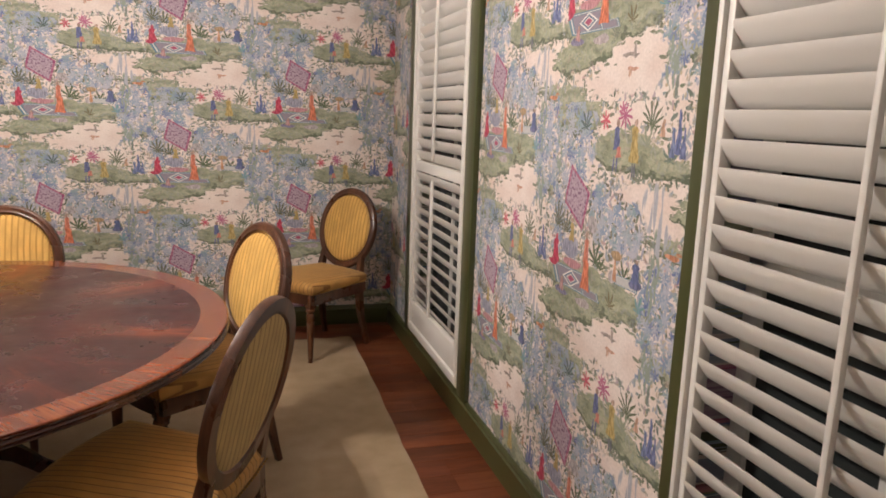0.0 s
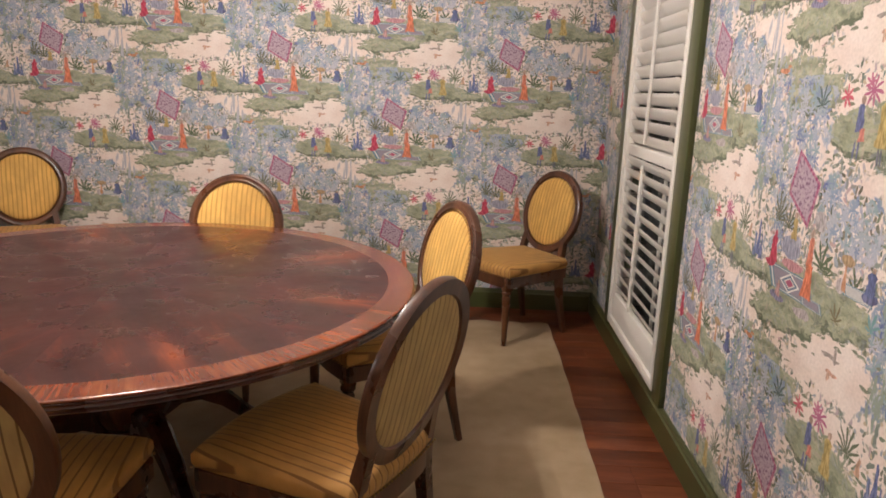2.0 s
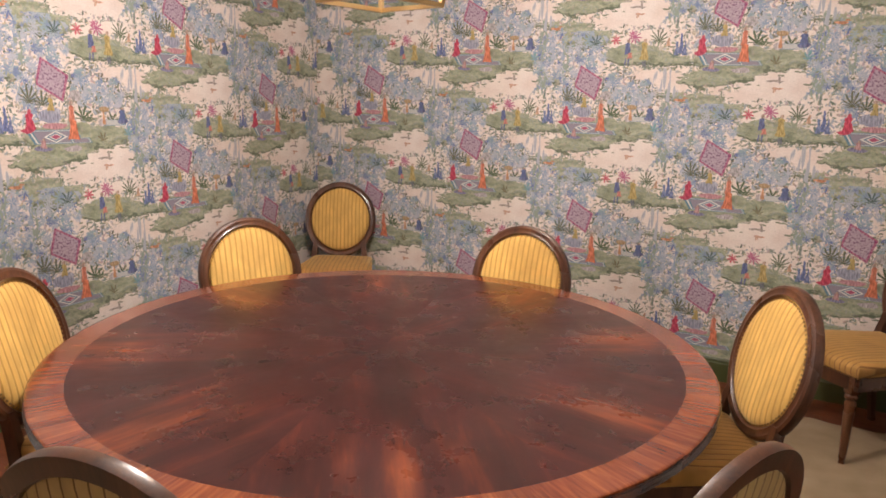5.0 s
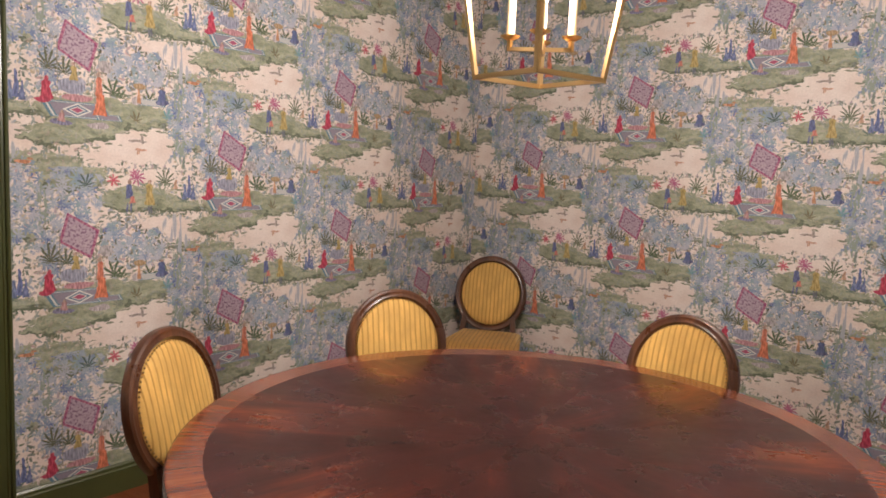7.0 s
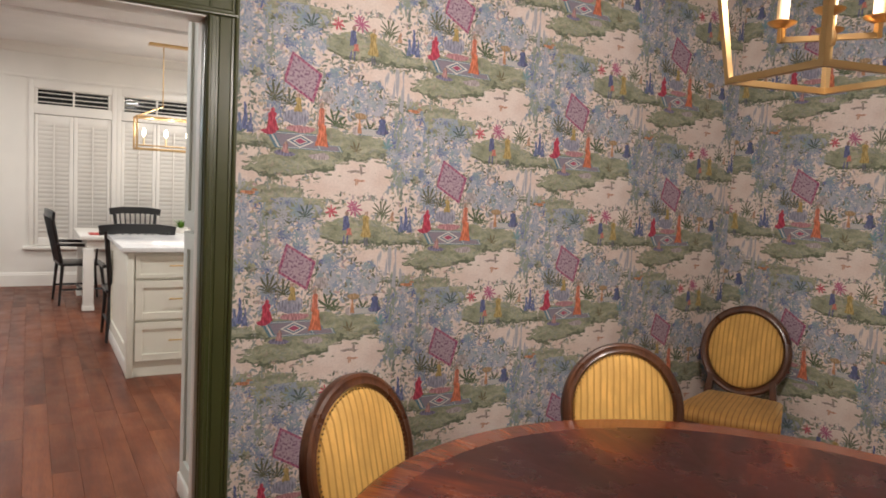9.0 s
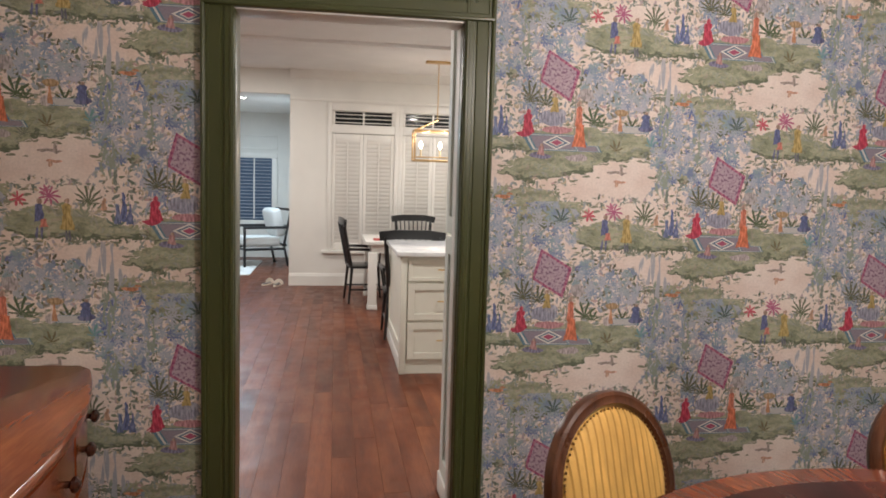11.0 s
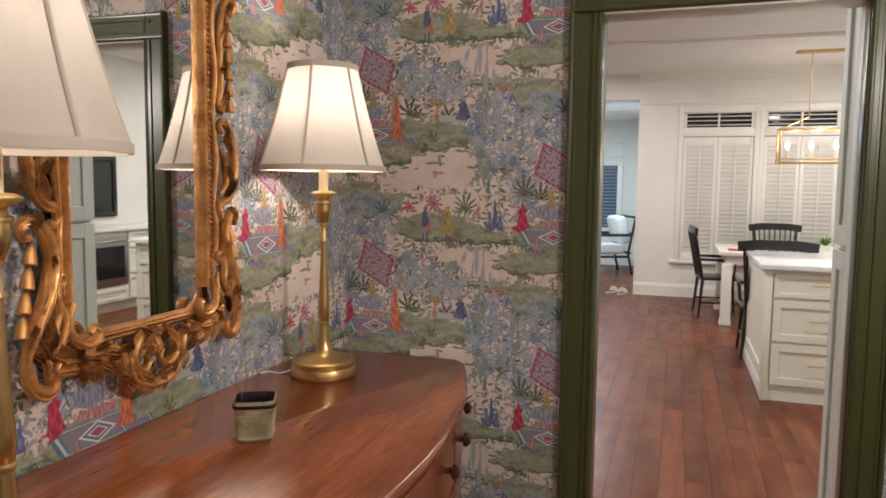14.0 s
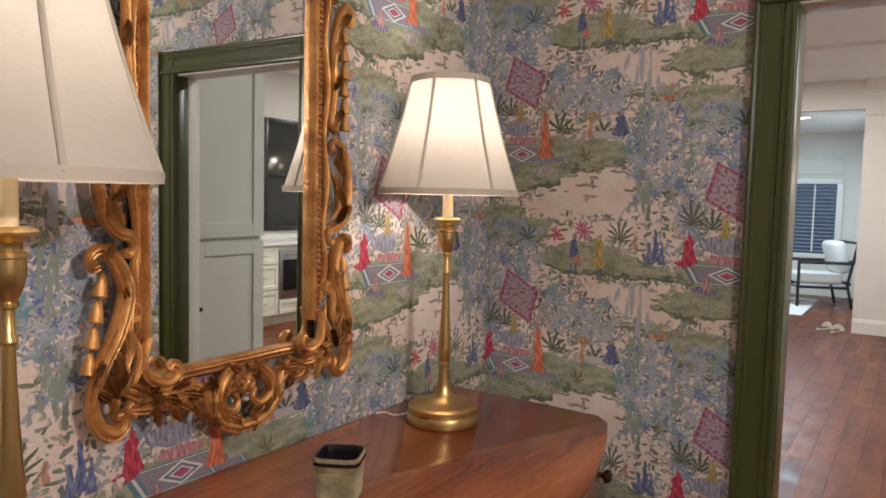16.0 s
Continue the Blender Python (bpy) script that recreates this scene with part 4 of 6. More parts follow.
def facing(x, y, tx, ty, turn=0.0):
    """Pose of a chair whose back stands over (x, y) and which faces (tx, ty)."""
    a = math.degrees(math.atan2(ty - y, tx - x)) - 90 + turn
    d = Vector((tx - x, ty - y)).normalized()
    return pose(x + d.x * 0.235, y + d.y * 0.235, 0.011, 0, 0, a)


first = chair()
SEATS = (
    (-0.018, 1.20, -0.92, 1.63, 0, 0.011), (0.030, 2.255, TX, TY, 4, 0.011), (-0.94, 2.755, TX, TY, 0, 0.011), (-1.925, 2.275, TX, TY, 0, 0.011),
    (-1.85, 1.25, TX, TY, -6, 0.011), (-0.812, 0.745, TX, TY, 0, 0.011), (0.575, 3.640, -0.15, 2.98, -6, 0.0), (-2.50, 3.690, -1.95, 2.65, 0, 0.0),
)
for k, (x, y, tx, ty, turn, z) in enumerate(SEATS):
    m = facing(x, y, tx, ty, turn)
    m.translation.z = z
    ob = first if k == 0 else copy_thing(first, m)
    if k == 0:
        ob.matrix_basis = m
    tagged(ob, "gold velvet oval-back walnut chair drawn up to the round table" if k < 6 else ("gold velvet oval-back walnut chair against the wall by the window" if k == 6 else "gold velvet oval-back walnut chair in the wallpapered corner"))

# ---- lantern ----


def lantern(x, y, z0):
    t = thing("lantern_pendant", "square open brass lantern pendant with lit candles", "pendant lamp", pose(x, y, 0, 0, 0, LANTERN_TURN))
    zt, a, b = z0 + 0.46, 0.114, 0.168
    bar = 0.0058

    def beam(name, p, q, w=bar):
        d = (Vector(q) - Vector(p)).normalized()
        up = (0, 0, 1) if abs(d.z) < 0.9 else (1, 0, 0)
        part(name, sweep([p, q], [(-w, -w), (w, -w), (w, w), (-w, w)], up=up), GILT_METAL, t)

    sq = ((1, 1), (-1, 1), (-1, -1), (1, -1))
    for k in range(4):
        p, q = sq[k], sq[(k + 1) % 4]
        beam("bottom_bar", (p[0] * a, p[1] * a, z0), (q[0] * a, q[1] * a, z0))
        beam("top_bar", (p[0] * b, p[1] * b, zt), (q[0] * b, q[1] * b, zt))
        beam("corner_post", (p[0] * a, p[1] * a, z0 - bar), (p[0] * b, p[1] * b, zt + bar))
        beam("roof_bar", (p[0] * b, p[1] * b, zt), (p[0] * 0.012, p[1] * 0.012, zt + 0.16))
    part("stem", lathe([(0.0, z0 + 0.06), (0.013, z0 + 0.06), (0.016, z0 + 0.075), (0.010, z0 + 0.09), (0.010, zt + 0.16), (0.0, zt + 0.16)], 12), GILT_METAL, t)
    part("chain_rod", lathe([(0.006, zt + 0.15), (0.006, TOP - 0.02)], 10), GILT_METAL, t)
    part("canopy", lathe([(0.0, TOP - 0.045), (0.03, TOP - 0.04), (0.062, TOP - 0.015), (0.065, TOP), (0.0, TOP)], 24), GILT_METAL, t)
    for k, (sx, sy) in enumerate(sq):
        px, py = sx * 0.055, sy * 0.055
        beam("arm", (0, 0, z0 + 0.073), (px, py, z0 + 0.073), 0.005)
        beam("arm_riser", (px, py, z0 + 0.068), (px, py, z0 + 0.1), 0.005)
        cup = part("candle_cup", lathe([(0.0, z0 + 0.095), (0.010, z0 + 0.095), (0.024, z0 + 0.102), (0.026, z0 + 0.106), (0.012, z0 + 0.107), (0.0, z0 + 0.107)], 16), GILT_METAL, t, at=pose(px, py, 0))
        part("candle_sleeve", lathe([(0.0, z0 + 0.107), (0.0105, z0 + 0.107), (0.0105, z0 + 0.2), (0.0, z0 + 0.2)], 14), CANDLE, t, "ivory candle sleeve", at=pose(px, py, 0))
        part("bulb", lathe([(0.0, z0 + 0.2), (0.006, z0 + 0.201), (0.0145, z0 + 0.223), (0.014, z0 + 0.24), (0.006, z0 + 0.27), (0.0, z0 + 0.283)], 14), BULB, t, "lit flame-shaped bulb", at=pose(px, py, 0))


lantern(LX, LY, 1.684)

# ---- sideboard ----
SX, SZ = -1.70, 0.848


def bow(x, inset=0.0):
    q = (x - SX) / 0.88
    return -0.205 + 0.180 * (1 - q * q) - inset


def bowed(x0, x1, z0, z1, y_in, y_out, bm=None, n=12):
    """A curved panel that follows the bowed front, from y_in to y_out behind and before it."""
    own = bmesh.new()
    rows = []
    for k in range(n + 1):
        x = x0 + (x1 - x0) * k / n
        y = bow(x)
        rows.append([own.verts.new((x, y + d, z)) for d, z in ((y_in, z0), (y_out, z0), (y_out, z1), (y_in, z1))])
    for a, b in zip(rows, rows[1:]):
        for k in range(4):
            own.faces.new((a[k], a[(k + 1) % 4], b[(k + 1) % 4], b[k]))
    own.faces.new(rows[0]), own.faces.new(rows[-1])
    bmesh.ops.bevel(own, geom=[e for e in own.edges if len(e.link_faces) == 2 and e.calc_face_angle(0) > 1.0], offset=0.0025, segments=1, affect="EDGES")
    return merge(bm, own)


def sideboard():
    t = thing("sideboard", "bow-fronted polished mahogany sideboard against the wallpapered wall", "sideboard")
    bm = bmesh.new()
    outline = [(SX + 0.88, -0.745), (SX - 0.88, -0.745)]
    front = [(SX - 0.88 + 1.76 * k / 40) for k in range(41)]
    pts = [(x, bow(x)) for x in front]
    pts[0] = (SX - 0.872, bow(SX - 0.88) - 0.02)
    pts[-1] = (SX + 0.872, bow(SX + 0.88) - 0.02)
    outline = outline[1:] + pts + outline[:1]
    rows = []
    mid = Vector((SX, -0.45))
    for z, g_ in ((SZ - 0.028, 0.012), (SZ - 0.024, 0.002), (SZ - 0.014, 0.0), (SZ - 0.005, 0.001), (SZ, 0.006)):
        rows.append([bm.verts.new((x - math.copysign(min(g_, 1), x - mid.x), y - (g_ if y > mid.y else 0), z)) for x, y in outline])
    for a, b in zip(rows, rows[1:]):
        for k in range(len(a)):
            n = (k + 1) % len(a)
            bm.faces.new((a[k], a[n], b[n], b[k]))
    bm.faces.new(rows[0]), bm.faces.new(rows[-1])
    part("top", bm, MAHOGANY, t, "glossy reddish mahogany top")
    bm = bowed(SX - 0.855, SX + 0.855, 0.14, SZ - 0.03, -0.40, -0.030, n=30)
    box(SX - 0.855, SX + 0.855, -0.738, -0.40, 0.14, SZ - 0.03, bm=bm)
    part("carcass", bm, MAHOGANY_DARK, t)
    edges = (SX - 0.85, SX - 0.36, SX + 0.36, SX + 0.85)
    for x0, x1 in zip(edges, edges[1:]):
        d = part("drawer", bowed(x0 + 0.014, x1 - 0.014, 0.655, 0.800, -0.03, -0.016), MAHOGANY, t, "bowed drawer front")
        doors = ((x0, x1),) if x1 - x0 < 0.6 else ((x0, (x0 + x1) / 2), ((x0 + x1) / 2, x1))
        for a, b in doors:
            o = part("door", bowed(a + 0.014, b - 0.014, 0.175, 0.635, -0.03, -0.016), MAHOGANY, t, "bowed cabinet door")
            x = (a + b) / 2 + (0.15 if a < SX else -0.15)
            part("knob", lathe([(0.0, 0.0), (0.008, 0.0), (0.008, 0.010), (0.018, 0.018), (0.018, 0.026), (0.010, 0.032), (0.0, 0.033)], 16), MAHOGANY_DARK, o, "turned dark knob", pose(x, bow(x) - 0.017, 0.45, -90, 0, 0))
        for x in ((x0 + 0.11, x1 - 0.11)):
            part("knob", lathe([(0.0, 0.0), (0.008, 0.0), (0.008, 0.010), (0.019, 0.018), (0.019, 0.026), (0.010, 0.033), (0.0, 0.034)], 16), MAHOGANY_DARK, d, "turned dark knob", pose(x, bow(x) - 0.017, 0.728, -90, 0, 0))
    for x, y in ((SX - 0.80, -0.70), (SX + 0.80, -0.70), (SX - 0.80, bow(SX - 0.8) - 0.07), (SX + 0.80, bow(SX + 0.8) - 0.07), (SX - 0.36, bow(SX - 0.36) - 0.07), (SX + 0.36, bow(SX + 0.36) - 0.07)):
        part("foot", lathe([(0.0, 0.0), (0.018, 0.0), (0.022, 0.02), (0.016, 0.05), (0.030, 0.10), (0.034, 0.14), (0.0, 0.14)], 16), MAHOGANY_DARK, t, at=pose(x, y, 0))


sideboard()

def curve(*knots, n=8):
    """Smooth path through the knots."""
    k = [Vector(p) for p in knots]
    k = [k[0] * 2 - k[1]] + k + [k[-1] * 2 - k[-2]]
    out = []
    for a, b, c, d in zip(k, k[1:], k[2:], k[3:]):
        for i in range(n):
            t = i / n
            out.append(0.5 * ((2 * b) + (c - a) * t + (2 * a - 5 * b + 4 * c - d) * t * t + (3 * b - a - 3 * c + d) * t ** 3))
    out.append(k[-2])
    return out


# ---- table lamps ----


def table_lamp(x, y):
    t = thing("table_lamp", "lit brass candlestick table lamp with ivory panelled shade", "table lamp", pose(x, y, SZ, 0, 0, 10), "pair of lamps")
    part("base", lathe([(0.0, 0.0), (0.096, 0.0), (0.099, 0.003), (0.099, 0.026), (0.097, 0.029), (0.0935, 0.030), (0.0935, 0.033), (0.097, 0.035), (0.097, 0.045), (0.092, 0.050), (0.076, 0.053), (0.056, 0.057), (0.040, 0.063), (0.029, 0.072), (0.023, 0.084), (0.019, 0.100), (0.0, 0.100)], 44), BRASS, t, "round stepped brass base")
    part("column", lathe([(0.0, 0.099), (0.019, 0.099), (0.0165, 0.112), (0.0138, 0.145), (0.0132, 0.154), (0.0165, 0.157), (0.0165, 0.162), (0.0130, 0.166), (0.0155, 0.171), (0.0180, 0.190), (0.0180, 0.205), (0.0155, 0.245), (0.0120, 0.300), (0.0095, 0.360), (0.0086, 0.408), (0.0118, 0.411), (0.0118, 0.417), (0.0085, 0.421), (0.0085, 0.455), (0.0135, 0.458), (0.0135, 0.464), (0.0100, 0.467), (0.0, 0.467)], 28), BRASS, t, "turned brass column")
    part("candle_cup", lathe([(0.0, 0.466), (0.011, 0.466), (0.0165, 0.475), (0.0215, 0.490), (0.0230, 0.505), (0.0230, 0.521), (0.0265, 0.523), (0.0265, 0.528), (0.0190, 0.531), (0.0190, 0.541), (0.0215, 0.545), (0.0390, 0.552), (0.0395, 0.556), (0.0290, 0.562), (0.0, 0.563)], 32), BRASS, t, "brass candle cup")
    part("candle_sleeve", lathe([(0.0, 0.560), (0.0148, 0.560), (0.0148, 0.735), (0.0, 0.735)], 18), CANDLE, t, "ivory candle sleeve")
    part("bulb", lathe([(0.0, 0.735), (0.012, 0.736), (0.016, 0.744), (0.022, 0.755), (0.022, 0.766), (0.012, 0.777), (0.0, 0.780)], 16), BULB, t, "lit lamp bulb")
    z0, z1, r0, r1 = 0.630, 0.925, 0.187, 0.103
    bm = bmesh.new()
    n = 48
    rows = []
    for inner in (0.0, 0.0022):
        for k in range(13):
            q = k / 12
            r = r0 + (r1 - r0) * q - 0.005 * math.sin(math.pi * q) - inner
            ring = []
            for i in range(n):
                a = i * math.tau / n
                f = (i % 8) / 8
                flat = 1 - 0.026 * math.sin(math.pi * f)
                ring.append(bm.verts.new((r * flat * math.cos(a), r * flat * math.sin(a), z0 + (z1 - z0) * q)))
            rows.append(ring)
    outer, inner = rows[:13], rows[13:]
    for side in (outer, inner):
        for a, b in zip(side, side[1:]):
            for k in range(n):
                bm.faces.new((a[k], a[(k + 1) % n], b[(k + 1) % n], b[k]))
    for a, b in ((outer[0], inner[0]), (outer[-1], inner[-1])):
        for k in range(n):
            bm.faces.new((a[k], a[(k + 1) % n], b[(k + 1) % n], b[k]))
    shade = part("shade", bm, SHADE, t, "ivory fabric panelled empire shade")
    for k in range(6):
        a = k * math.tau / 6
        pts = []
        for i in range(9):
            q = i / 8
            r = r0 + (r1 - r0) * q - 0.005 * math.sin(math.pi * q) + 0.0008
            pts.append((r * math.cos(a), r * math.sin(a), z0 + (z1 - z0) * q))
        part("seam", sweep(pts, disc_section(0.0040, 8), scale=[1.0] * 9), SHADE_TRIM, shade)
    for r, z in ((r0, z0), (r1, z1)):
        part("binding", sweep([(r * math.cos(k * math.tau / 48) * (1 - 0.026 * math.sin(math.pi * (k % 8) / 8)), r * math.sin(k * math.tau / 48) * (1 - 0.026 * math.sin(math.pi * (k % 8) / 8)), z) for k in range(48)], [(-0.003, -0.008), (0.003, -0.008), (0.0035, 0.008), (-0.003, 0.008)], closed=True, up=(0, 0, 1)), SHADE_TRIM, shade)
    part("cord", sweep(curve((0.0, -0.095, 0.010), (0.03, -0.13, 0.004), (0.02, -0.17, 0.004), (0.04, -0.188, 0.003)), disc_section(0.0025, 6)), WHITE, t, "thin white lamp cord")
    return t


first_lamp = table_lamp(-2.25, -0.555)
copy_thing(first_lamp, pose(-1.096, -0.469, SZ, 0, 0, 23))

# ---- small ribbed pot ----


def ribbed_pot():
    t = thing("ceramic_pot", "small square olive-glazed ribbed ceramic pot with dark rim", "pot", pose(-1.708, -0.443, SZ, 0, 0, 28) @ Matrix.Diagonal((1.05, 1.05, 0.93, 1)))

    def square(r, z, k=0.32):
        out = []
        for i in range(32):
            a = i * math.tau / 32
            c, s_ = math.cos(a), math.sin(a)
            m_ = r / (abs(c) ** 6 + abs(s_) ** 6) ** (1 / 6)
            out.append((m_ * c, m_ * s_, z))
        return out

    levels = [(0.034, 0.0), (0.038, 0.004)]
    for k in range(13):
        z = 0.008 + k * 0.0048
        levels += [(0.0395 + 0.0003 * k, z), (0.0375 + 0.0003 * k, z + 0.0024)]
    levels += [(0.043, 0.074), (0.0445, 0.080), (0.0440, 0.098), (0.0425, 0.101)]
    bm = bmesh.new()
    rows = [[bm.verts.new(p) for p in square(r, z)] for r, z in levels]
    for a, b in zip(rows, rows[1:]):
        for k in range(32):
            bm.faces.new((a[k], a[(k + 1) % 32], b[(k + 1) % 32], b[k]))
    bm.faces.new(rows[0])
    part("body", bm, CERAMIC, t)
    bm = bmesh.new()
    rows = [[bm.verts.new(p) for p in square(r, z)] for r, z in ((0.0425, 0.101), (0.0400, 0.1015), (0.0385, 0.098), (0.036, 0.02))]
    for a, b in zip(rows, rows[1:]):
        for k in range(32):
            bm.faces.new((a[k], a[(k + 1) % 32], b[(k + 1) % 32], b[k]))
    bm.faces.new(rows[-1])
    part("inside", bm, INK, t, "dark glazed inside and rim")
    loop = [(x, y, 0.0885) for x, y, z in square(0.0446, 0)]
    part("band", sweep(loop, [(-0.001, -0.004), (0.0012, -0.004), (0.0012, 0.004), (-0.001, 0.004)], closed=True, up=(0, 0, 1)), INK, t, "dark painted band")


ribbed_pot()

# ---- carved mirror ----
MX, MY = -1.679, YS + 0.036


def spiral(cx, cz, r, start, turns, sign=1, n=22, tight=0.30, y=0.0, lift=0.0):
    """A volute in the wall's plane: dx outward, dz up."""
    pts = []
    for k in range(n + 1):
        q = k / n
        a = start + sign * turns * math.tau * q
        rr = r * (1 - (1 - tight) * q)
        pts.append((cx + rr * math.cos(a), y + lift * math.sin(math.pi * q), cz + rr * math.sin(a)))
    return pts


def carved_mirror():
    t = thing("wall_mirror", "rococo carved giltwood mirror hung on the wallpaper", "mirror", pose(MX, MY, 0, 0, 0, 1.0) @ Matrix.Diagonal((0.925, 1, 1, 1)))
    w, z0, z1 = 0.243, 1.105, 2.02
    part("glass", box(-w, w, -0.012, -0.006, z0 + 0.0, z1, 0.0), MIRROR, t, "clear mirror glass", smooth=False)
    part("backing", box(-w - 0.03, w + 0.03, -0.028, -0.013, z0 - 0.03, z1 + 0.03), MAHOGANY_DARK, t, smooth=False)
    mould = [(-0.014, -0.014), (0.013, -0.014), (0.014, 0.000), (0.009, 0.006), (0.005, 0.004), (0.001, 0.011), (-0.004, 0.016), (-0.008, 0.011), (-0.011, 0.013), (-0.014, 0.006)]
    for s_ in (-1, 1):
        pts = [(s_ * (w + 0.008), 0, z0 + 0.05), (s_ * (w + 0.008), 0, z1)]
        part("side_moulding", sweep(pts, [(x * -s_, y) for x, y in mould], up=(0, 1, 0)), GILT, t)
        # gadroon beads beside the moulding
        bead = None
        for k in range(62):
            at = pose(s_ * (w + 0.024), 0.005, z0 + 0.06 + k * 0.0145, 0, 40 * s_, 0)
            if bead is None:
                bm = bmesh.new()
                bmesh.ops.create_icosphere(bm, subdivisions=2, radius=1, matrix=Matrix.Diagonal((0.0085, 0.007, 0.0055, 1)))
                bead = part("gadroon", bm, GILT, t, at=at)
            else:
                again(bead, at)
        # volutes and leaves, outwards from the frame: path, half width, swelling
        runs = (
            # great S scroll of the lower corner, curled at both ends
            (curve((0.356, 0.020, 1.326), (0.369, 0.018, 1.322), (0.375, 0.018, 1.340), (0.357, 0.020, 1.355), (0.330, 0.022, 1.341), (0.308, 0.024, 1.300), (0.305, 0.026, 1.262), (0.325, 0.028, 1.203), (0.354, 0.026, 1.148), (0.371, 0.022, 1.098), (0.371, 0.020, 1.062), (0.357, 0.020, 1.030), (0.330, 0.022, 1.016), (0.309, 0.022, 1.029), (0.312, 0.022, 1.049), (0.327, 0.022, 1.047)), 0.0135, (0.75, 0.7, 0.9, 1.35, 1.5, 1.35, 1.0, 1.2, 1.35, 1.0, 0.7)),
            # C scroll round the corner of the glass
            (curve((0.250, 0.020, 1.182), (0.263, 0.020, 1.152), (0.262, 0.022, 1.120), (0.244, 0.024, 1.098), (0.215, 0.024, 1.088), (0.191, 0.022, 1.094), (0.184, 0.022, 1.112), (0.197, 0.022, 1.122), (0.206, 0.022, 1.113)), 0.0115, (0.8, 1.0, 1.35, 1.4, 1.2, 0.8)),
            # acanthus stem crossing the S scroll
            (curve((0.291, 0.020, 1.222), (0.277, 0.020, 1.226), (0.279, 0.022, 1.242), (0.296, 0.022, 1.238), (0.302, 0.024, 1.205), (0.298, 0.024, 1.165), (0.318, 0.026, 1.130), (0.345, 0.024, 1.092)), 0.0100, (0.9, 0.9, 1.2, 1.4, 1.2, 0.5)),
            (curve((0.282, 0.016, 1.190), (0.272, 0.020, 1.150), (0.290, 0.022, 1.110), (0.325, 0.020, 1.080)), 0.0100, (0.5, 1.2, 1.3, 0.5)),
            # apron leaves running to the middle
            (curve((0.318, 0.018, 1.098), (0.280, 0.022, 1.080), (0.230, 0.024, 1.070), (0.180, 0.022, 1.066), (0.140, 0.020, 1.082)), 0.0120, (0.7, 1.4, 1.2, 1.0, 0.4)),
            (curve((0.300, 0.018, 1.050), (0.262, 0.022, 1.048), (0.215, 0.022, 1.046), (0.165, 0.022, 1.050), (0.118, 0.020, 1.032)), 0.0110, (0.5, 1.3, 1.2, 1.1, 0.5)),
            (spiral(0.283, 1.052, 0.019, 2.4, 1.2, -1, y=0.018), 0.0085, (1.0, 1.0, 0.7)),
            (curve((0.150, 0.018, 1.074), (0.118, 0.022, 1.058), (0.102, 0.024, 1.020), (0.079, 0.026, 0.982), (0.038, 0.028, 0.960), (0.0, 0.028, 0.955)), 0.0125, (0.5, 1.0, 1.3, 1.4, 1.2)),
            (curve((0.012, 0.020, 1.086), (0.048, 0.024, 1.078), (0.078, 0.026, 1.046), (0.070, 0.026, 1.010), (0.040, 0.026, 0.996), (0.022, 0.024, 1.014), (0.034, 0.022, 1.030)), 0.0110, (0.6, 1.2, 1.3, 1.2, 0.8, 0.5)),
            (spiral(0.014, 1.048, 0.017, 1.4, 1.1, 1, y=0.024), 0.0085, (1.0, 1.0, 0.6)),
            # strap that ties the side scrolls to the frame
            (curve((0.268, 0.010, 1.20), (0.280, 0.014, 1.29), (0.272, 0.012, 1.38), (0.284, 0.014, 1.49), (0.274, 0.012, 1.60), (0.284, 0.014, 1.72), (0.274, 0.012, 1.84), (0.284, 0.014, 1.94), (0.272, 0.012, 2.03)), 0.0095, (0.8, 1.2, 0.8, 1.2, 0.8, 1.2, 0.8, 1.2, 0.8)),
            # scroll above the great S, with its leaf
            (curve((0.305, 0.020, 1.350), (0.296, 0.020, 1.343), (0.284, 0.020, 1.356), (0.292, 0.022, 1.376), (0.322, 0.024, 1.386), (0.348, 0.024, 1.420), (0.360, 0.024, 1.480), (0.352, 0.022, 1.550), (0.322, 0.020, 1.592), (0.298, 0.020, 1.590), (0.294, 0.020, 1.570), (0.308, 0.020, 1.566)), 0.0105, (0.8, 0.8, 1.2, 1.4, 1.3, 1.1, 0.9, 0.7)),
            (curve((0.300, 0.016, 1.400), (0.322, 0.022, 1.430), (0.318, 0.022, 1.480), (0.298, 0.018, 1.520)), 0.0085, (0.4, 1.3, 1.2, 0.4)),
            # long scroll of the upper side
            (curve((0.320, 0.018, 1.635), (0.306, 0.020, 1.620), (0.290, 0.020, 1.640), (0.300, 0.022, 1.700), (0.298, 0.022, 1.790), (0.306, 0.022, 1.870), (0.338, 0.022, 1.922), (0.364, 0.022, 1.910), (0.362, 0.020, 1.888), (0.350, 0.020, 1.890)), 0.0105, (0.8, 0.9, 1.2, 1.0, 1.1, 1.3, 1.2, 0.8)),
            # crest
            (curve((0.270, 0.012, 2.03), (0.235, 0.020, 2.09), (0.170, 0.022, 2.10), (0.13, 0.018, 2.07), (0.155, 0.014, 2.05)), 0.016, (0.6, 1.2, 1.1, 0.5)),
            (curve((0.15, 0.014, 2.10), (0.10, 0.022, 2.16), (0.045, 0.024, 2.22), (0.0, 0.020, 2.24)), 0.016, (0.6, 1.2, 1.0)),
            (spiral(0.325, 2.000, 0.036, 3.9, 1.25, -1, y=0.016), 0.012, (1.0, 1.1, 0.5)),
        )
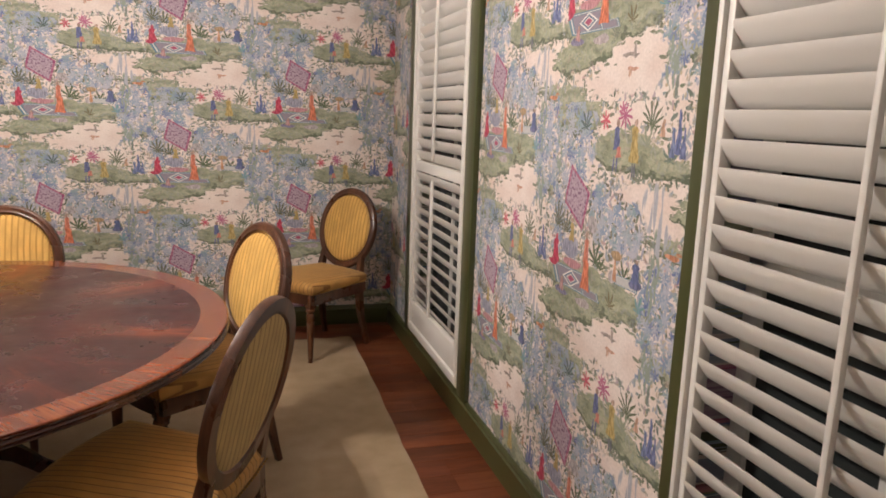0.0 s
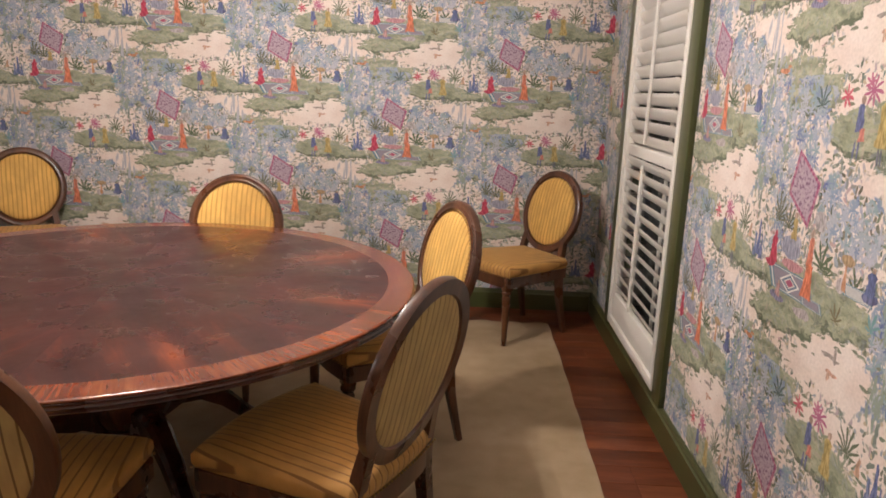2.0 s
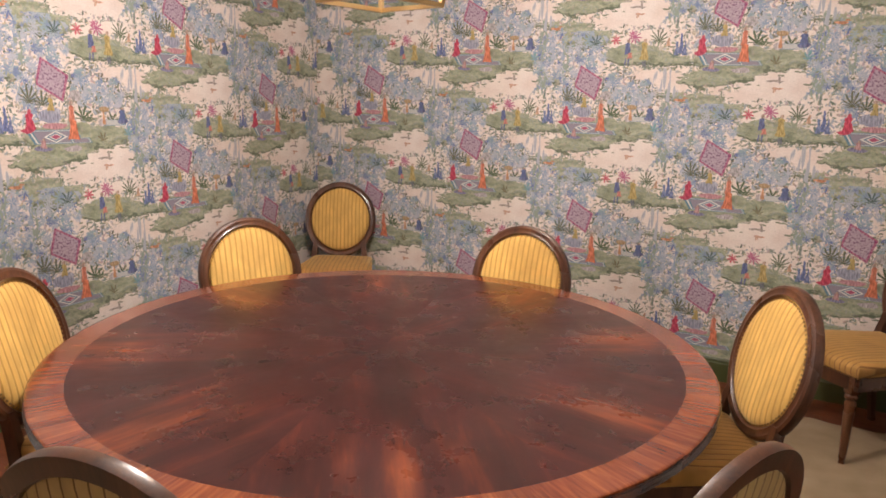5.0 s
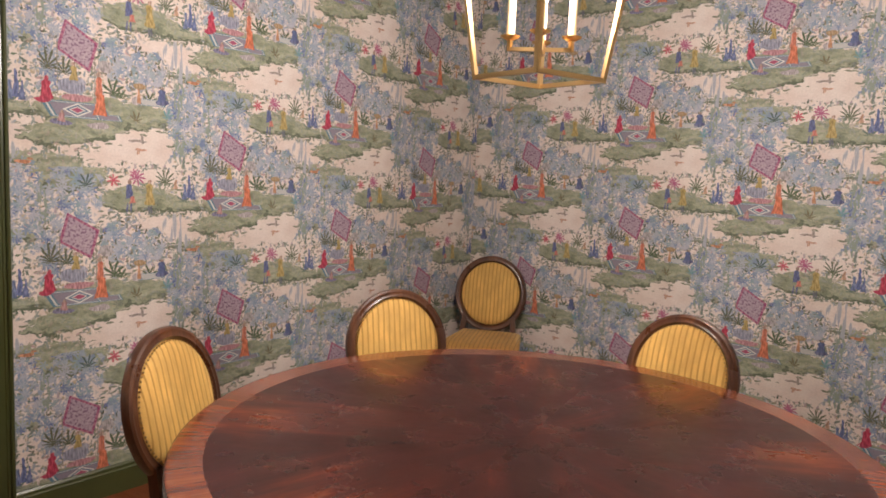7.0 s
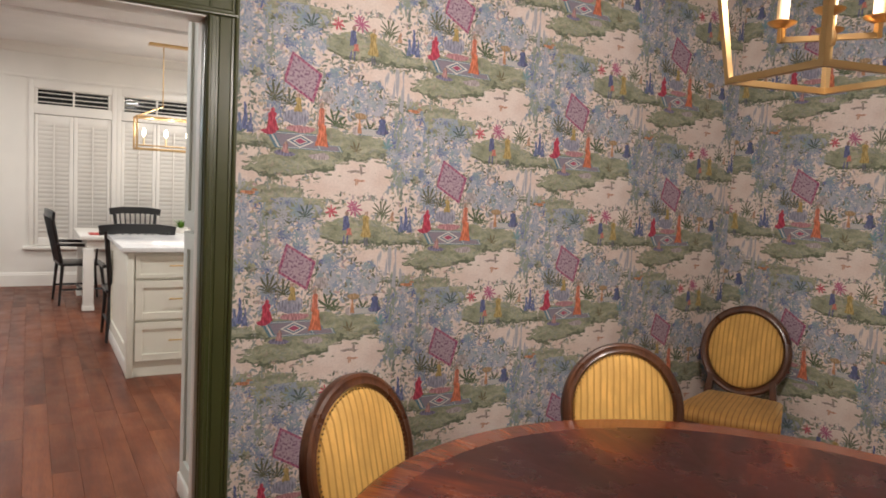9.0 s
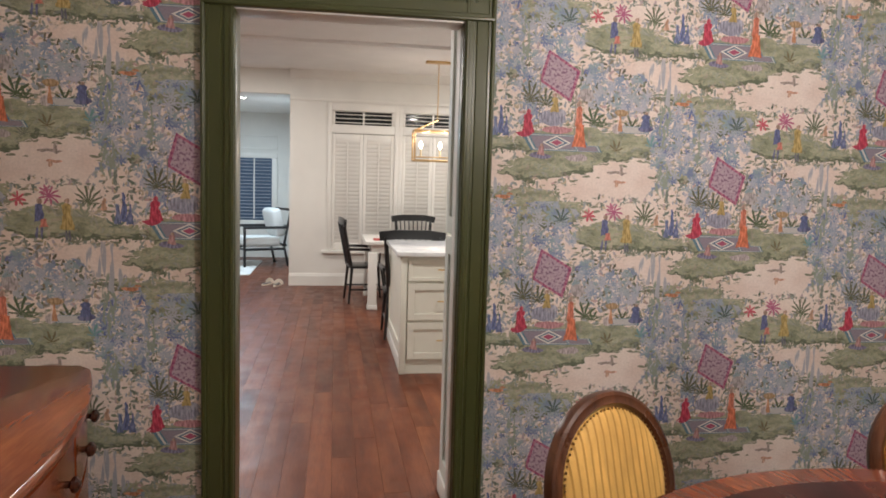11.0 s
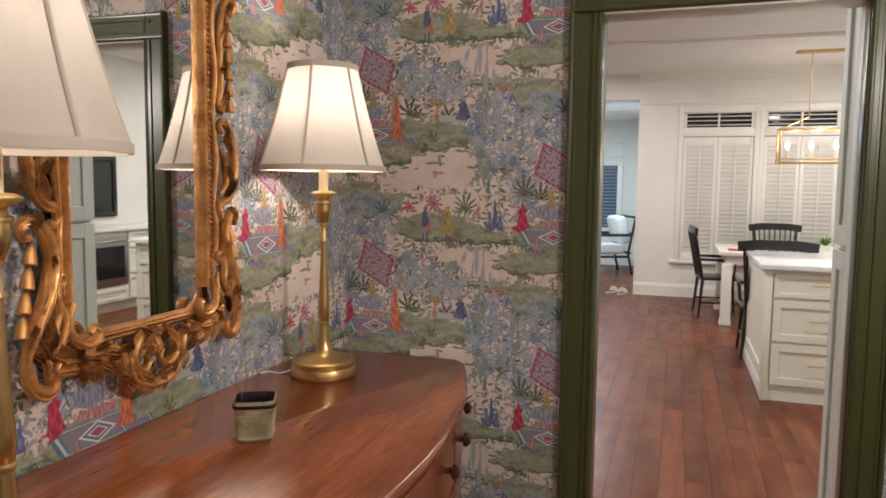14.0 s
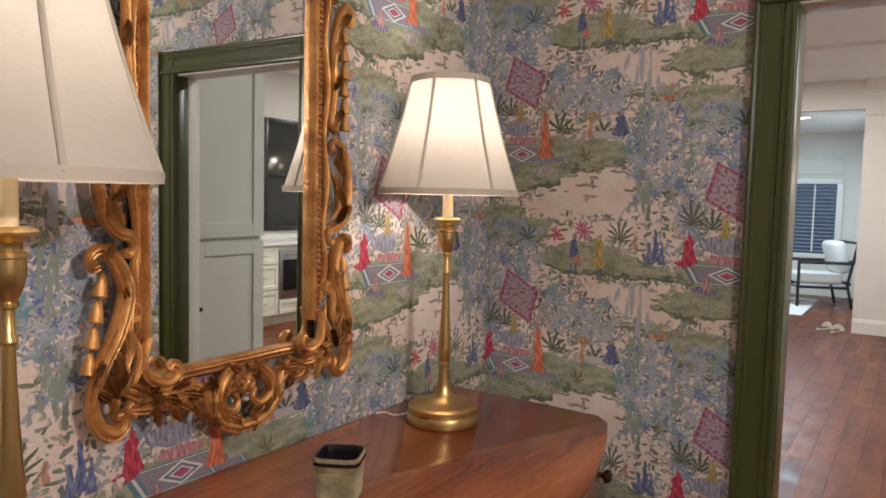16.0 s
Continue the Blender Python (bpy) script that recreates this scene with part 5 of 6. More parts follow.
        for pts, r, widths in runs:
            pts = [Vector((s_ * p[0], p[1], p[2])) for p in pts]
            n = len(pts) - 1
            scale = []
            for k in range(n + 1):
                q = k / n * (len(widths) - 1)
                i = min(int(q), len(widths) - 2)
                scale.append(widths[i] + (widths[i + 1] - widths[i]) * (q - i))
            r *= 0.88
            sec = [(-r, -0.5 * r), (-0.5 * r, -1.1 * r), (0.5 * r, -1.1 * r), (r, -0.5 * r), (1.02 * r, 0.2 * r), (0.80 * r, 0.62 * r), (0.50 * r, 0.50 * r), (0.30 * r, 0.85 * r), (0.0, 1.0 * r), (-0.30 * r, 0.85 * r), (-0.50 * r, 0.50 * r), (-0.80 * r, 0.62 * r), (-1.02 * r, 0.2 * r)]
            part("scroll", sweep(pts, sec, scale=scale, up=(0, 1, 0)), GILT, t)
        # acanthus leaves, lobed, with a raised rib and a lifted tip
        leaf = None
        for x, z, turn, size in (
            (0.330, 1.165, 250, 1.1), (0.312, 1.140, 275, 1.0), (0.345, 1.120, 235, 1.0), (0.300, 1.120, 300, 0.9), (0.335, 1.085, 265, 0.9), (0.290, 1.095, 200, 0.9),
            (0.255, 1.082, 215, 0.9), (0.225, 1.060, 190, 1.0), (0.195, 1.078, 165, 0.8), (0.205, 1.045, 230, 0.9), (0.165, 1.060, 190, 0.9), (0.150, 1.040, 235, 0.9), (0.120, 1.060, 150, 0.8),
            (0.095, 1.035, 270, 1.0), (0.070, 1.000, 250, 0.9), (0.050, 0.985, 200, 0.9), (0.030, 1.060, 110, 0.8), (0.055, 1.050, 300, 0.7), (0.020, 0.975, 280, 0.8), (0.020, 1.082, 15, 0.8), (0.110, 1.000, 215, 0.9), (0.088, 1.058, 40, 0.7), (0.245, 1.052, 250, 0.9), (0.275, 1.070, 150, 0.9), (0.182, 1.042, 205, 0.8), (0.352, 1.155, 300, 0.8), (0.365, 1.100, 215, 0.7), (0.322, 1.215, 290, 0.8), (0.310, 1.285, 255, 0.7),
            (0.318, 1.400, 60, 1.0), (0.335, 1.440, 130, 0.9), (0.345, 1.410, 80, 0.8), (0.312, 1.470, 100, 0.9), (0.330, 1.520, 150, 0.9), (0.305, 1.545, 80, 0.8), (0.335, 1.360, 300, 0.7),
            (0.298, 1.640, 60, 0.9), (0.300, 1.725, 80, 0.8), (0.302, 1.815, 75, 0.9), (0.318, 1.880, 50, 0.9), (0.290, 1.930, 100, 0.9), (0.29, 1.985, 110, 1.0), (0.215, 2.105, 80, 1.1), (0.09, 2.180, 60, 1.1)):
            at = Matrix.Translation((s_ * x, 0.030, z)) @ Matrix.Rotation(radians(-(turn if s_ > 0 else 180 - turn)), 4, "Y") @ Matrix.Diagonal((1.15 * size, 1, 1.15 * size, 1))
            if leaf is None:
                bm = bmesh.new()
                rows = []
                for k in range(13):
                    q = k / 12
                    half = 0.0125 * math.sin(math.pi * (0.12 + 0.88 * q)) ** 0.75 * (0.86 + 0.16 * math.cos(q * 6 * math.pi)) + 0.0008
                    arch = 0.010 * math.sin(math.pi * q) + 0.010 * max(0.0, q - 0.6)
                    bend = 0.008 * q * q
                    rows.append([bm.verts.new((0.052 * q - 0.010, arch + d * min(1.0, half / 0.008), bend + v * half)) for v, d in ((-1, -0.007), (-0.66, -0.001), (-0.33, -0.002), (0, 0.003), (0.33, -0.002), (0.66, -0.001), (1, -0.007))])
                for a, b in zip(rows, rows[1:]):
                    for k in range(6):
                        bm.faces.new((a[k], a[k + 1], b[k + 1], b[k]))
                bmesh.ops.solidify(bm, geom=bm.faces[:], thickness=0.004)
                leaf = part("acanthus_leaf", bm, GILT, t, at=at)
            else:
                again(leaf, at)
        # husk drop hanging beside the frame
        for top, foot, count in (((0.346, 1.312), (0.372, 1.175), 4), ((0.342, 1.880), (0.350, 1.665), 6)):
            lean = math.degrees(math.atan2(foot[0] - top[0], top[1] - foot[1]))
            for k in range(count):
                q = k / (count - 1)
                bell = lathe([(0.0, -0.028), (0.006, -0.031), (0.0130, -0.043), (0.0150, -0.040), (0.0105, -0.018), (0.0065, -0.005), (0.0, 0.004)], 10)
                part("husk", bell, GILT, t, at=pose(s_ * (top[0] + (foot[0] - top[0]) * q), 0.016, top[1] + (foot[1] - top[1]) * q, 0, -lean * s_, 0))
    for z in (z0 - 0.012, z1 + 0.012):
        part("cross_moulding", sweep([(-w - 0.01, 0, z), (w + 0.01, 0, z)], mould if z > 1.5 else [(x, -y) for x, y in mould][::1], up=(0, 1, 0) if z > 1.5 else (0, -1, 0)), GILT, t)
    shell = bmesh.new()
    for k in range(7):
        a = radians(-150 + k * 20)
        sweep([(0.0, 0.014, 1.075), (0.030 * math.cos(a), 0.024, 1.075 + 0.030 * math.sin(a)), (0.052 * math.cos(a), 0.016, 1.075 + 0.052 * math.sin(a))], disc_section(0.008, 8), scale=[0.5, 1.0, 0.8], up=(0, 1, 0), bm=shell)
    part("shell", shell, GILT, t, "carved gilt shell")


carved_mirror()

# ---- kitchen shell ----
KX, KTOP = -10.2, 2.95
bm = box(XW - 0.12, XW - 0.062, DOOR[1], 4.4, 0, KTOP)
box(XW - 0.12, XW - 0.062, DOOR[0], DOOR[1], DOOR[2], KTOP, bm=bm)
box(XW - 0.12, XW - 0.062, -3.6, DOOR[0], 0, KTOP, bm=bm)
setting("wall_kitchen_east", bm, CREAM, "cream painted kitchen wall", "wall")
setting("wall_kitchen_north", box(KX, XW - 0.12, 4.4, 4.5, 0, KTOP), CREAM, "cream painted kitchen wall", "wall")
setting("wall_kitchen_south", box(-15, XW - 0.12, -3.7, -3.6, 0, KTOP), CREAM, "cream painted kitchen wall", "wall")
setting("ceiling_kitchen", box(KX - 0.2, XW - 0.12, -3.6, 4.4, KTOP, KTOP + 0.1), CEILING, "white kitchen ceiling", "ceiling")
setting("ceiling_beam", box(-8.35, -8.05, -3.6, 4.4, KTOP - 0.035, KTOP + 0.002, 0.006), CEILING, "shallow white ceiling beam", "beam")
KWINS = ((0.50, 1.36), (1.47, 2.33), (2.44, 3.30))
bm = bmesh.new()
for a, b in ((-0.07, 0.50), (1.36, 1.47), (2.33, 2.44), (3.30, 4.4)):
    box(KX - 0.16, KX, a, b, 0, KTOP, bm=bm)
for a, b in KWINS:
    for z0, z1 in ((0, 0.50), (2.12, 2.24), (2.42, KTOP)):
        box(KX - 0.16, KX, a, b, z0, z1, bm=bm)
setting("wall_kitchen_west", bm, CREAM, "cream painted wall with shuttered windows", "wall")
setting("header_living_room", box(KX - 0.16, KX, -3.6, -0.07, 2.62, KTOP), CREAM, "cream header over a wide opening", "wall")
skirting("baseboard_kitchen", [(KX, -0.07, 0), (KX, 4.4, 0)], WHITE, 0.17, 0.022, "tall white baseboard")
setting("crown_kitchen", sweep([(KX, -0.07, KTOP), (KX, 4.4, KTOP)], [(0, 0), (0.10, 0), (0.09, -0.02), (0.05, -0.06), (0.02, -0.10), (0, -0.11)], up=(0, 0, 1)), WHITE, "white crown moulding", "trim")
setting("frieze_kitchen", box(KX - 0.002, KX + 0.018, -0.072, 4.4, 2.545, 2.58, 0.005), WHITE, "white frieze moulding over the windows", "trim")


def kitchen_window(n, y0, y1):
    w = thing("window_%d" % n, "white shuttered kitchen window with dark louvred transom", "window", kind="structure")
    x = KX + 0.012
    for a, b, z0, z1 in ((y0 - 0.055, y0, 0.50, 2.52), (y1, y1 + 0.055, 0.50, 2.52), (y0, y1, 2.43, 2.52), (y0, y1, 2.12, 2.23)):
        part("casing", box(KX - 0.002, KX + 0.022, a, b, z0, z1, 0.004), WHITE, w)
    part("sill", box(KX - 0.002, KX + 0.06, y0 - 0.12, y1 + 0.07, 0.455, 0.498, 0.008), WHITE, w)
    part("backing", box(KX - 0.10, KX - 0.09, y0, y1, 0.50, 2.42), NIGHT, w, "dark night glass", smooth=False)
    mid = (y0 + y1) / 2
    slat = None
    for a, b in ((y0, mid), (mid, y1)):
        for c, d in ((a + 0.002, a + 0.045), (b - 0.045, b - 0.002)):
            part("stile", box(KX - 0.03, KX, c, d, 0.505, 2.115, 0.003), WHITE, w)
        for z0, z1 in ((0.505, 0.60), (2.02, 2.115)):
            part("rail", box(KX - 0.03, KX, a + 0.046, b - 0.046, z0, z1, 0.003), WHITE, w)
        for k in range(26):
            z = 0.60 + (k + 0.5) * 1.42 / 26
            at = pose(KX - 0.015, (a + b) / 2, z)
            if slat is None:
                slat = part("slat", sweep([(0, -(b - a) / 2 + 0.046, 0), (0, (b - a) / 2 - 0.046, 0)], [(0.034 * math.cos(q * math.tau / 8), 0.005 * math.sin(q * math.tau / 8)) for q in range(8)], up=(-math.sin(radians(68)), 0, math.cos(radians(68)))), WHITE, w, at=at)
            else:
                again(slat, at)
        part("tilt_rod", box(KX + 0.012, KX + 0.022, (a + b) / 2 - 0.006, (a + b) / 2 + 0.006, 0.63, 2.0, 0.002), WHITE, w)
    for k in range(3):
        z = 2.265 + k * 0.055
        part("transom_slat", box(KX - 0.035, KX - 0.005, y0 + 0.04, y1 - 0.04, z, z + 0.010, 0.002), WHITE, w)
    for a, b in ((y0, y0 + 0.04), (y1 - 0.04, y1), (mid - 0.012, mid + 0.012)):
        part("transom_stile", box(KX - 0.04, KX + 0.002, a, b, 2.24, 2.42, 0.003), WHITE, w)


for n, (a, b) in enumerate(KWINS, 3):
    kitchen_window(n, a, b)

# living room beyond
setting("wall_living_west", box(-14.0, -13.9, -3.6, 1.2, 0, KTOP), CREAM, "pale wall of the living room", "wall")
setting("wall_living_north", box(-13.9, KX - 0.16, -0.07, 0.03, 0, KTOP), CREAM, "pale wall of the living room", "wall")
setting("ceiling_living", box(-14.0, KX - 0.161, -3.6, -0.07, 2.70, 2.78), CEILING, "white living room ceiling", "ceiling")
skirting("baseboard_living", [(-13.9, -3.6, 0), (-13.9, -0.07, 0)], WHITE, 0.17, 0.022, "tall white baseboard")
w = thing("window_6", "living room window with dark horizontal blinds", "window", kind="structure")
for a, b, z0, z1 in ((-2.10, -2.0, 0.70, 1.86), (-0.62, -0.52, 0.70, 1.86), (-2.10, -0.52, 1.86, 1.95), (-2.10, -0.52, 0.62, 0.70), (-1.36, -1.26, 0.70, 1.86)):
    part("casing", box(-13.9, -13.86, a, b, z0, z1, 0.004), WHITE, w)
part("pane", box(-13.9, -13.89, -2.0, -0.62, 0.70, 1.86), glow("dusk_glass", (0.05, 0.085, 0.14), 0.35), w, "blue dusk behind the glass", smooth=False)
SLATS = paint("pale_blind_slat", (0.42, 0.45, 0.50), 0.4)
for a, b, z0, z1 in ((-2.10, -0.52, 2.02, 2.05), (-2.10, -0.52, 2.26, 2.29), (-2.10, -2.07, 2.05, 2.26), (-0.55, -0.52, 2.05, 2.26)):
    part("panel_moulding", box(-13.9, -13.872, a, b, z0, z1, 0.004), WHITE, w)
for y in (-1.68, -0.94):
    part("blind_tape", box(-13.846, -13.843, y - 0.012, y + 0.012, 0.73, 1.85), WHITE, w, smooth=False)
first_slat = None
for k in range(18):
    for y in (-1.68, -0.94):
        at = pose(-13.868, y, 0.745 + k * 0.063, 0, 12, 0)
        if first_slat is None:
            first_slat = part("blind_slat", box(-0.02, 0.02, -0.30, 0.30, -0.002, 0.002), SLATS, w, at=at, smooth=False)
        else:
            again(first_slat, at)

# ---- kitchen furniture ----


def shaker(name, x0, x1, z0, z1, parent, mat, m, rail=0.055, label=""):
    """A framed flat panel in the local x-z plane, front towards -y."""
    bm = box(x0, x1, 0.006, 0.020, z0, z1)
    for a, b, c, d in ((x0, x0 + rail, z0, z1), (x1 - rail, x1, z0, z1), (x0 + rail, x1 - rail, z0, z0 + rail), (x0 + rail, x1 - rail, z1 - rail, z1)):
        box(a, b, -0.006, 0.012, c, d, 0.0015, bm=bm, segments=1)
    return part(name, bm, mat, parent, label, m, smooth=False)


def bar_pull(parent, m, length):
    bm = sweep([(-length / 2, -0.030, 0), (length / 2, -0.030, 0)], disc_section(0.005, 8), up=(0, 0, 1))
    for s_ in (-1, 1):
        sweep([(s_ * length * 0.42, 0.0, 0), (s_ * length * 0.42, -0.030, 0)], disc_section(0.004, 8), up=(0, 0, 1), bm=bm)
    return part("handle", bm, BRASS, parent, "slim brass bar handle", m)


def island():
    x0, x1, y0, y1 = -6.78, -5.50, 1.045, 2.52
    t = thing("kitchen_island", "cream kitchen island with drawers and brass handles", "kitchen island")
    part("body", box(x0, x1 - 0.022, y0 + 0.022, y1, 0.0, 0.90), CABINET, t, smooth=False)
    part("plinth", box(x0 - 0.01, x1 - 0.002, y0 + 0.002, y0 + 0.021, 0.0, 0.10, 0.004), WHITE, t)
    part("corner_post", box(x1 - 0.10, x1 + 0.002, y0, y0 + 0.045, 0.0, 0.895, 0.003), CABINET, t)
    face = Matrix.Translation((x1 - 0.006, 0, 0)) @ pose(0, 0, 0, 0, 0, 90)
    for k in range(2):
        a = y0 + 0.055 + k * 0.70
        for z0, z1 in ((0.715, 0.875), (0.415, 0.695), (0.115, 0.395)):
            d = shaker("drawer", a, a + 0.68, z0, z1, t, CABINET, face, 0.05 if z1 - z0 > 0.2 else 0.028)
            bar_pull(d, pose(a + 0.34, -0.006, (z0 + z1) / 2 + 0.01), 0.24)
    side = Matrix.Translation((0, y0 + 0.012, 0))
    shaker("side_panel", x0, x1 - 0.10, 0.11, 0.885, t, CABINET, side, 0.09)
    tagged(part("kitchen_worktop", box(x0 - 0.04, x1 + 0.035, y0 - 0.035, y1 + 0.03, 0.901, 0.935, 0.004), STONE), "white marble worktop on the kitchen island", "worktop")


island()


def pantry():
    x0, x1, y0 = -3.46, -2.975, 1.055
    t = thing("tall_cabinet", "tall pale painted pantry cabinet with shaker panels", "cabinet")
    part("body", box(x0, x1, y0 + 0.020, y0 + 0.75, 0.0, 2.66), SAGE, t, smooth=False)
    m = Matrix.Translation((0, y0, 0))
    shaker("end_panel", x0, x1, 1.225, 2.60, t, SAGE, m, 0.075)
    shaker("end_panel", x0, x1, 0.10, 1.205, t, SAGE, m, 0.075)
    part("plinth", box(x0 - 0.012, x1, y0 - 0.014, y0 + 0.019, 0.0, 0.096, 0.006), WHITE, t)
    part("cornice", box(x0 - 0.02, x1, y0 - 0.02, y0 + 0.75, 2.662, 2.72, 0.01), SAGE, t)
    part("knob", lathe([(0.0, 0.0), (0.005, 0.0), (0.006, 0.012), (0.012, 0.018), (0.010, 0.026), (0.0, 0.028)], 14), BLACK, t, "small dark knob", pose(x1 - 0.035, y0 - 0.004, 0.86, 90, 0, 0))


pantry()


def base_run():
    """Cabinets along the far side of the kitchen, with a microwave built in below the worktop."""
    y = 3.78
    for k in range(7):
        x = -8.10 + k * 0.60
        holds = k == 2
        t = thing("base_cabinet", "cream base cabinet holding a built-in microwave" if holds else "cream base cabinet with three drawers", "cabinet", group="kitchen base cabinets")
        part("body", box(x, x + 0.596, y + 0.022, 4.395, 0.10, 0.895), CABINET, t, smooth=False)
        part("plinth", box(x, x + 0.596, y + 0.06, 4.3, 0.0, 0.098), CABINET, t, smooth=False)
        for z0, z1 in (((0.12, 0.27),) if holds else ((0.70, 0.885), (0.41, 0.68), (0.12, 0.39))):
            d = shaker("drawer", x + 0.01, x + 0.586, z0, z1, t, CABINET, Matrix.Translation((0, y, 0)), 0.040)
            bar_pull(d, pose(x + 0.30, -0.006, (z0 + z1) / 2), 0.20)
        if holds:
            f = part("microwave_frame", box(x + 0.01, x + 0.586, y - 0.004, y + 0.018, 0.29, 0.84, 0.004), STEEL, t, "brushed steel microwave front")
            part("microwave_glass", box(x + 0.06, x + 0.536, y - 0.010, y - 0.005, 0.38, 0.73), PANEL_GLASS, f, "black glass", smooth=False)
            part("microwave_handle", sweep([(x + 0.08, y - 0.035, 0.79), (x + 0.52, y - 0.035, 0.79)], disc_section(0.009, 8), up=(0, 0, 1)), STEEL, f)
    tagged(part("long_worktop", box(-8.13, -3.87, y - 0.03, 4.397, 0.896, 0.932, 0.004), STONE), "white marble worktop along the kitchen wall", "worktop")
    w = thing("window_7", "dark night window over the kitchen worktop", "window", kind="structure")
    part("pane", box(-7.36, -6.70, 4.380, 4.396, 1.08, 2.32), NIGHT, w, "dark night glass", smooth=False)
    for a, b, z0, z1 in ((-7.42, -7.36, 1.02, 2.38), (-6.70, -6.64, 1.02, 2.38), (-7.36, -6.70, 2.32, 2.38), (-7.36, -6.70, 1.02, 1.08), (-7.36, -6.70, 1.68, 1.71)):
        part("frame", box(a, b, 4.360, 4.397, z0, z1, 0.003), BLACK, w)


base_run()


def spindle_chair(at, label):
    c = thing("spindle_chair", label, "chair", at, "kitchen chairs")
    part("seat", box(-0.24, 0.24, -0.22, 0.22, 0.425, 0.455, 0.012), BLACK, c)
    for x in (-0.20, 0.20):
        for y in (-0.19, 0.19):
            part("leg", sweep([(x * 1.15, y * 1.2, 0), (x, y, 0.43)], disc_section(0.017, 8), scale=[0.7, 1.1], up=(0, 1, 0)), BLACK, c)
        part("stretcher", sweep([(x * 1.08, -0.21, 0.17), (x * 1.08, 0.21, 0.17)], disc_section(0.011, 8), up=(0, 0, 1)), BLACK, c)
        part("arm", sweep([(x * 1.25, -0.25, 0.66), (x * 1.32, 0.0, 0.655), (x * 1.28, 0.17, 0.65)], disc_section(0.017, 8), up=(0, 0, 1)), BLACK, c)
        part("arm_post", sweep([(x * 1.1, 0.13, 0.44), (x * 1.28, 0.14, 0.65)], disc_section(0.011, 8), up=(0, 1, 0)), BLACK, c)
    part("stretcher", sweep([(-0.22, 0, 0.17), (0.22, 0, 0.17)], disc_section(0.011, 8), up=(0, 0, 1)), BLACK, c)
    for k in range(9):
        x = -0.22 + 0.055 * k
        r = 0.021 if k in (0, 8) else 0.008
        part("spindle" if r < 0.01 else "back_post", sweep([(x * 0.9, -0.20, 0.44), (x * 1.1, -0.30, 0.96)], disc_section(r, 8), up=(0, 1, 0)), BLACK, c)
    part("crest_rail", sweep([(-0.30, -0.288, 0.965), (-0.15, -0.306, 0.985), (0.15, -0.306, 0.985), (0.30, -0.288, 0.965)], [(-0.014, -0.042), (0.014, -0.042), (0.016, 0.0), (0.014, 0.042), (-0.014, 0.042)], up=(0, 0, 1)), BLACK, c)
    return c


one = spindle_chair(pose(-8.90, 0.93, 0, 0, 0, 6), "black spindle-back armchair at the end of the white table")
for at, label in ((pose(-6.92, 1.25, 0, 0, 0, 90), "black spindle-back armchair between table and island"), (pose(-9.62, 1.62, 0, 0, 0, -90), "black spindle-back armchair below the shuttered windows")):
    tagged(copy_thing(one, at), label)

t = thing("breakfast_table", "white painted breakfast table with square legs", "table")
part("tabletop", box(-9.45, -8.24, 0.90, 2.95, 0.745, 0.785, 0.006), WHITE, t)
part("apron", box(-9.38, -8.31, 0.97, 2.88, 0.65, 0.744, 0.003), WHITE, t)
for x in (-9.36, -8.33):
    for y in (0.985, 2.86):
        bm = box(x - 0.05, x + 0.05, y - 0.05, y + 0.05, 0.0, 0.65, 0.004)
        box(x - 0.058, x + 0.058, y - 0.058, y + 0.058, 0.0, 0.05, 0.004, bm=bm)
        part("leg", bm, WHITE, t)
RED = paint("red_cloth", (0.45, 0.05, 0.04), 0.7)
tagged(part("red_booklet", box(-8.60, -8.38, 1.00, 1.22, 0.7855, 0.797, 0.003), RED), "flat red booklet on the white table", "booklet")
LEAF = paint("green_leaf", (0.10, 0.22, 0.02), 0.5)
t = thing("potted_plant", "small green plant in a white pot", "plant", pose(-8.45, 1.92, 0.785))
part("pot", lathe([(0.0, 0.0), (0.05, 0.0), (0.065, 0.09), (0.06, 0.09), (0.05, 0.08), (0.0, 0.08)], 20), WHITE, t)
bm = bmesh.new()
for k in range(40):
    a, r = random.uniform(0, math.tau), random.uniform(0.02, 0.10)
    p, q = Vector((0.01 * math.cos(a), 0.01 * math.sin(a), 0.08)), Vector((r * math.cos(a), r * math.sin(a), random.uniform(0.11, 0.19)))
    sweep([p, (p + q) / 2 + Vector((0, 0, 0.02)), q], [(-0.010, -0.001), (0.010, -0.001), (0.010, 0.001), (-0.010, 0.001)], scale=[0.3, 1.0, 0.15], up=(0.1, 0.2, 1), bm=bm)
part("leaves", bm, LEAF, t)

# linear lantern over the breakfast table
t = thing("linear_pendant", "long open brass lantern over the breakfast table", "pendant lamp", pose(-9.0, 1.95, 0))
for x in (-0.13, 0.13):
    for z in (1.74, 2.10):
        part("long_bar", box(x - 0.010, x + 0.010, -0.46, 0.46, z - 0.010, z + 0.010, 0.002), GILT_METAL, t)
    for y in (-0.45, 0.45):
        part("corner_post", box(x - 0.010, x + 0.010, y - 0.010, y + 0.010, 1.75, 2.09, 0.002), GILT_METAL, t)
        part("roof_bar", sweep([(x, y, 2.10), (0, y * 0.35, 2.24)], disc_section(0.008, 6), up=(0, 0, 1)), GILT_METAL, t)
for y in (-0.45, 0.45):
    for z in (1.74, 2.10):
        part("end_bar", box(-0.13, 0.13, y - 0.010, y + 0.010, z - 0.010, z + 0.010, 0.002), GILT_METAL, t)
for y in (-0.16, 0.16):
    part("hanging_rod", lathe([(0.006, 2.23), (0.006, KTOP - 0.02)], 8), GILT_METAL, t, at=pose(0, y, 0))
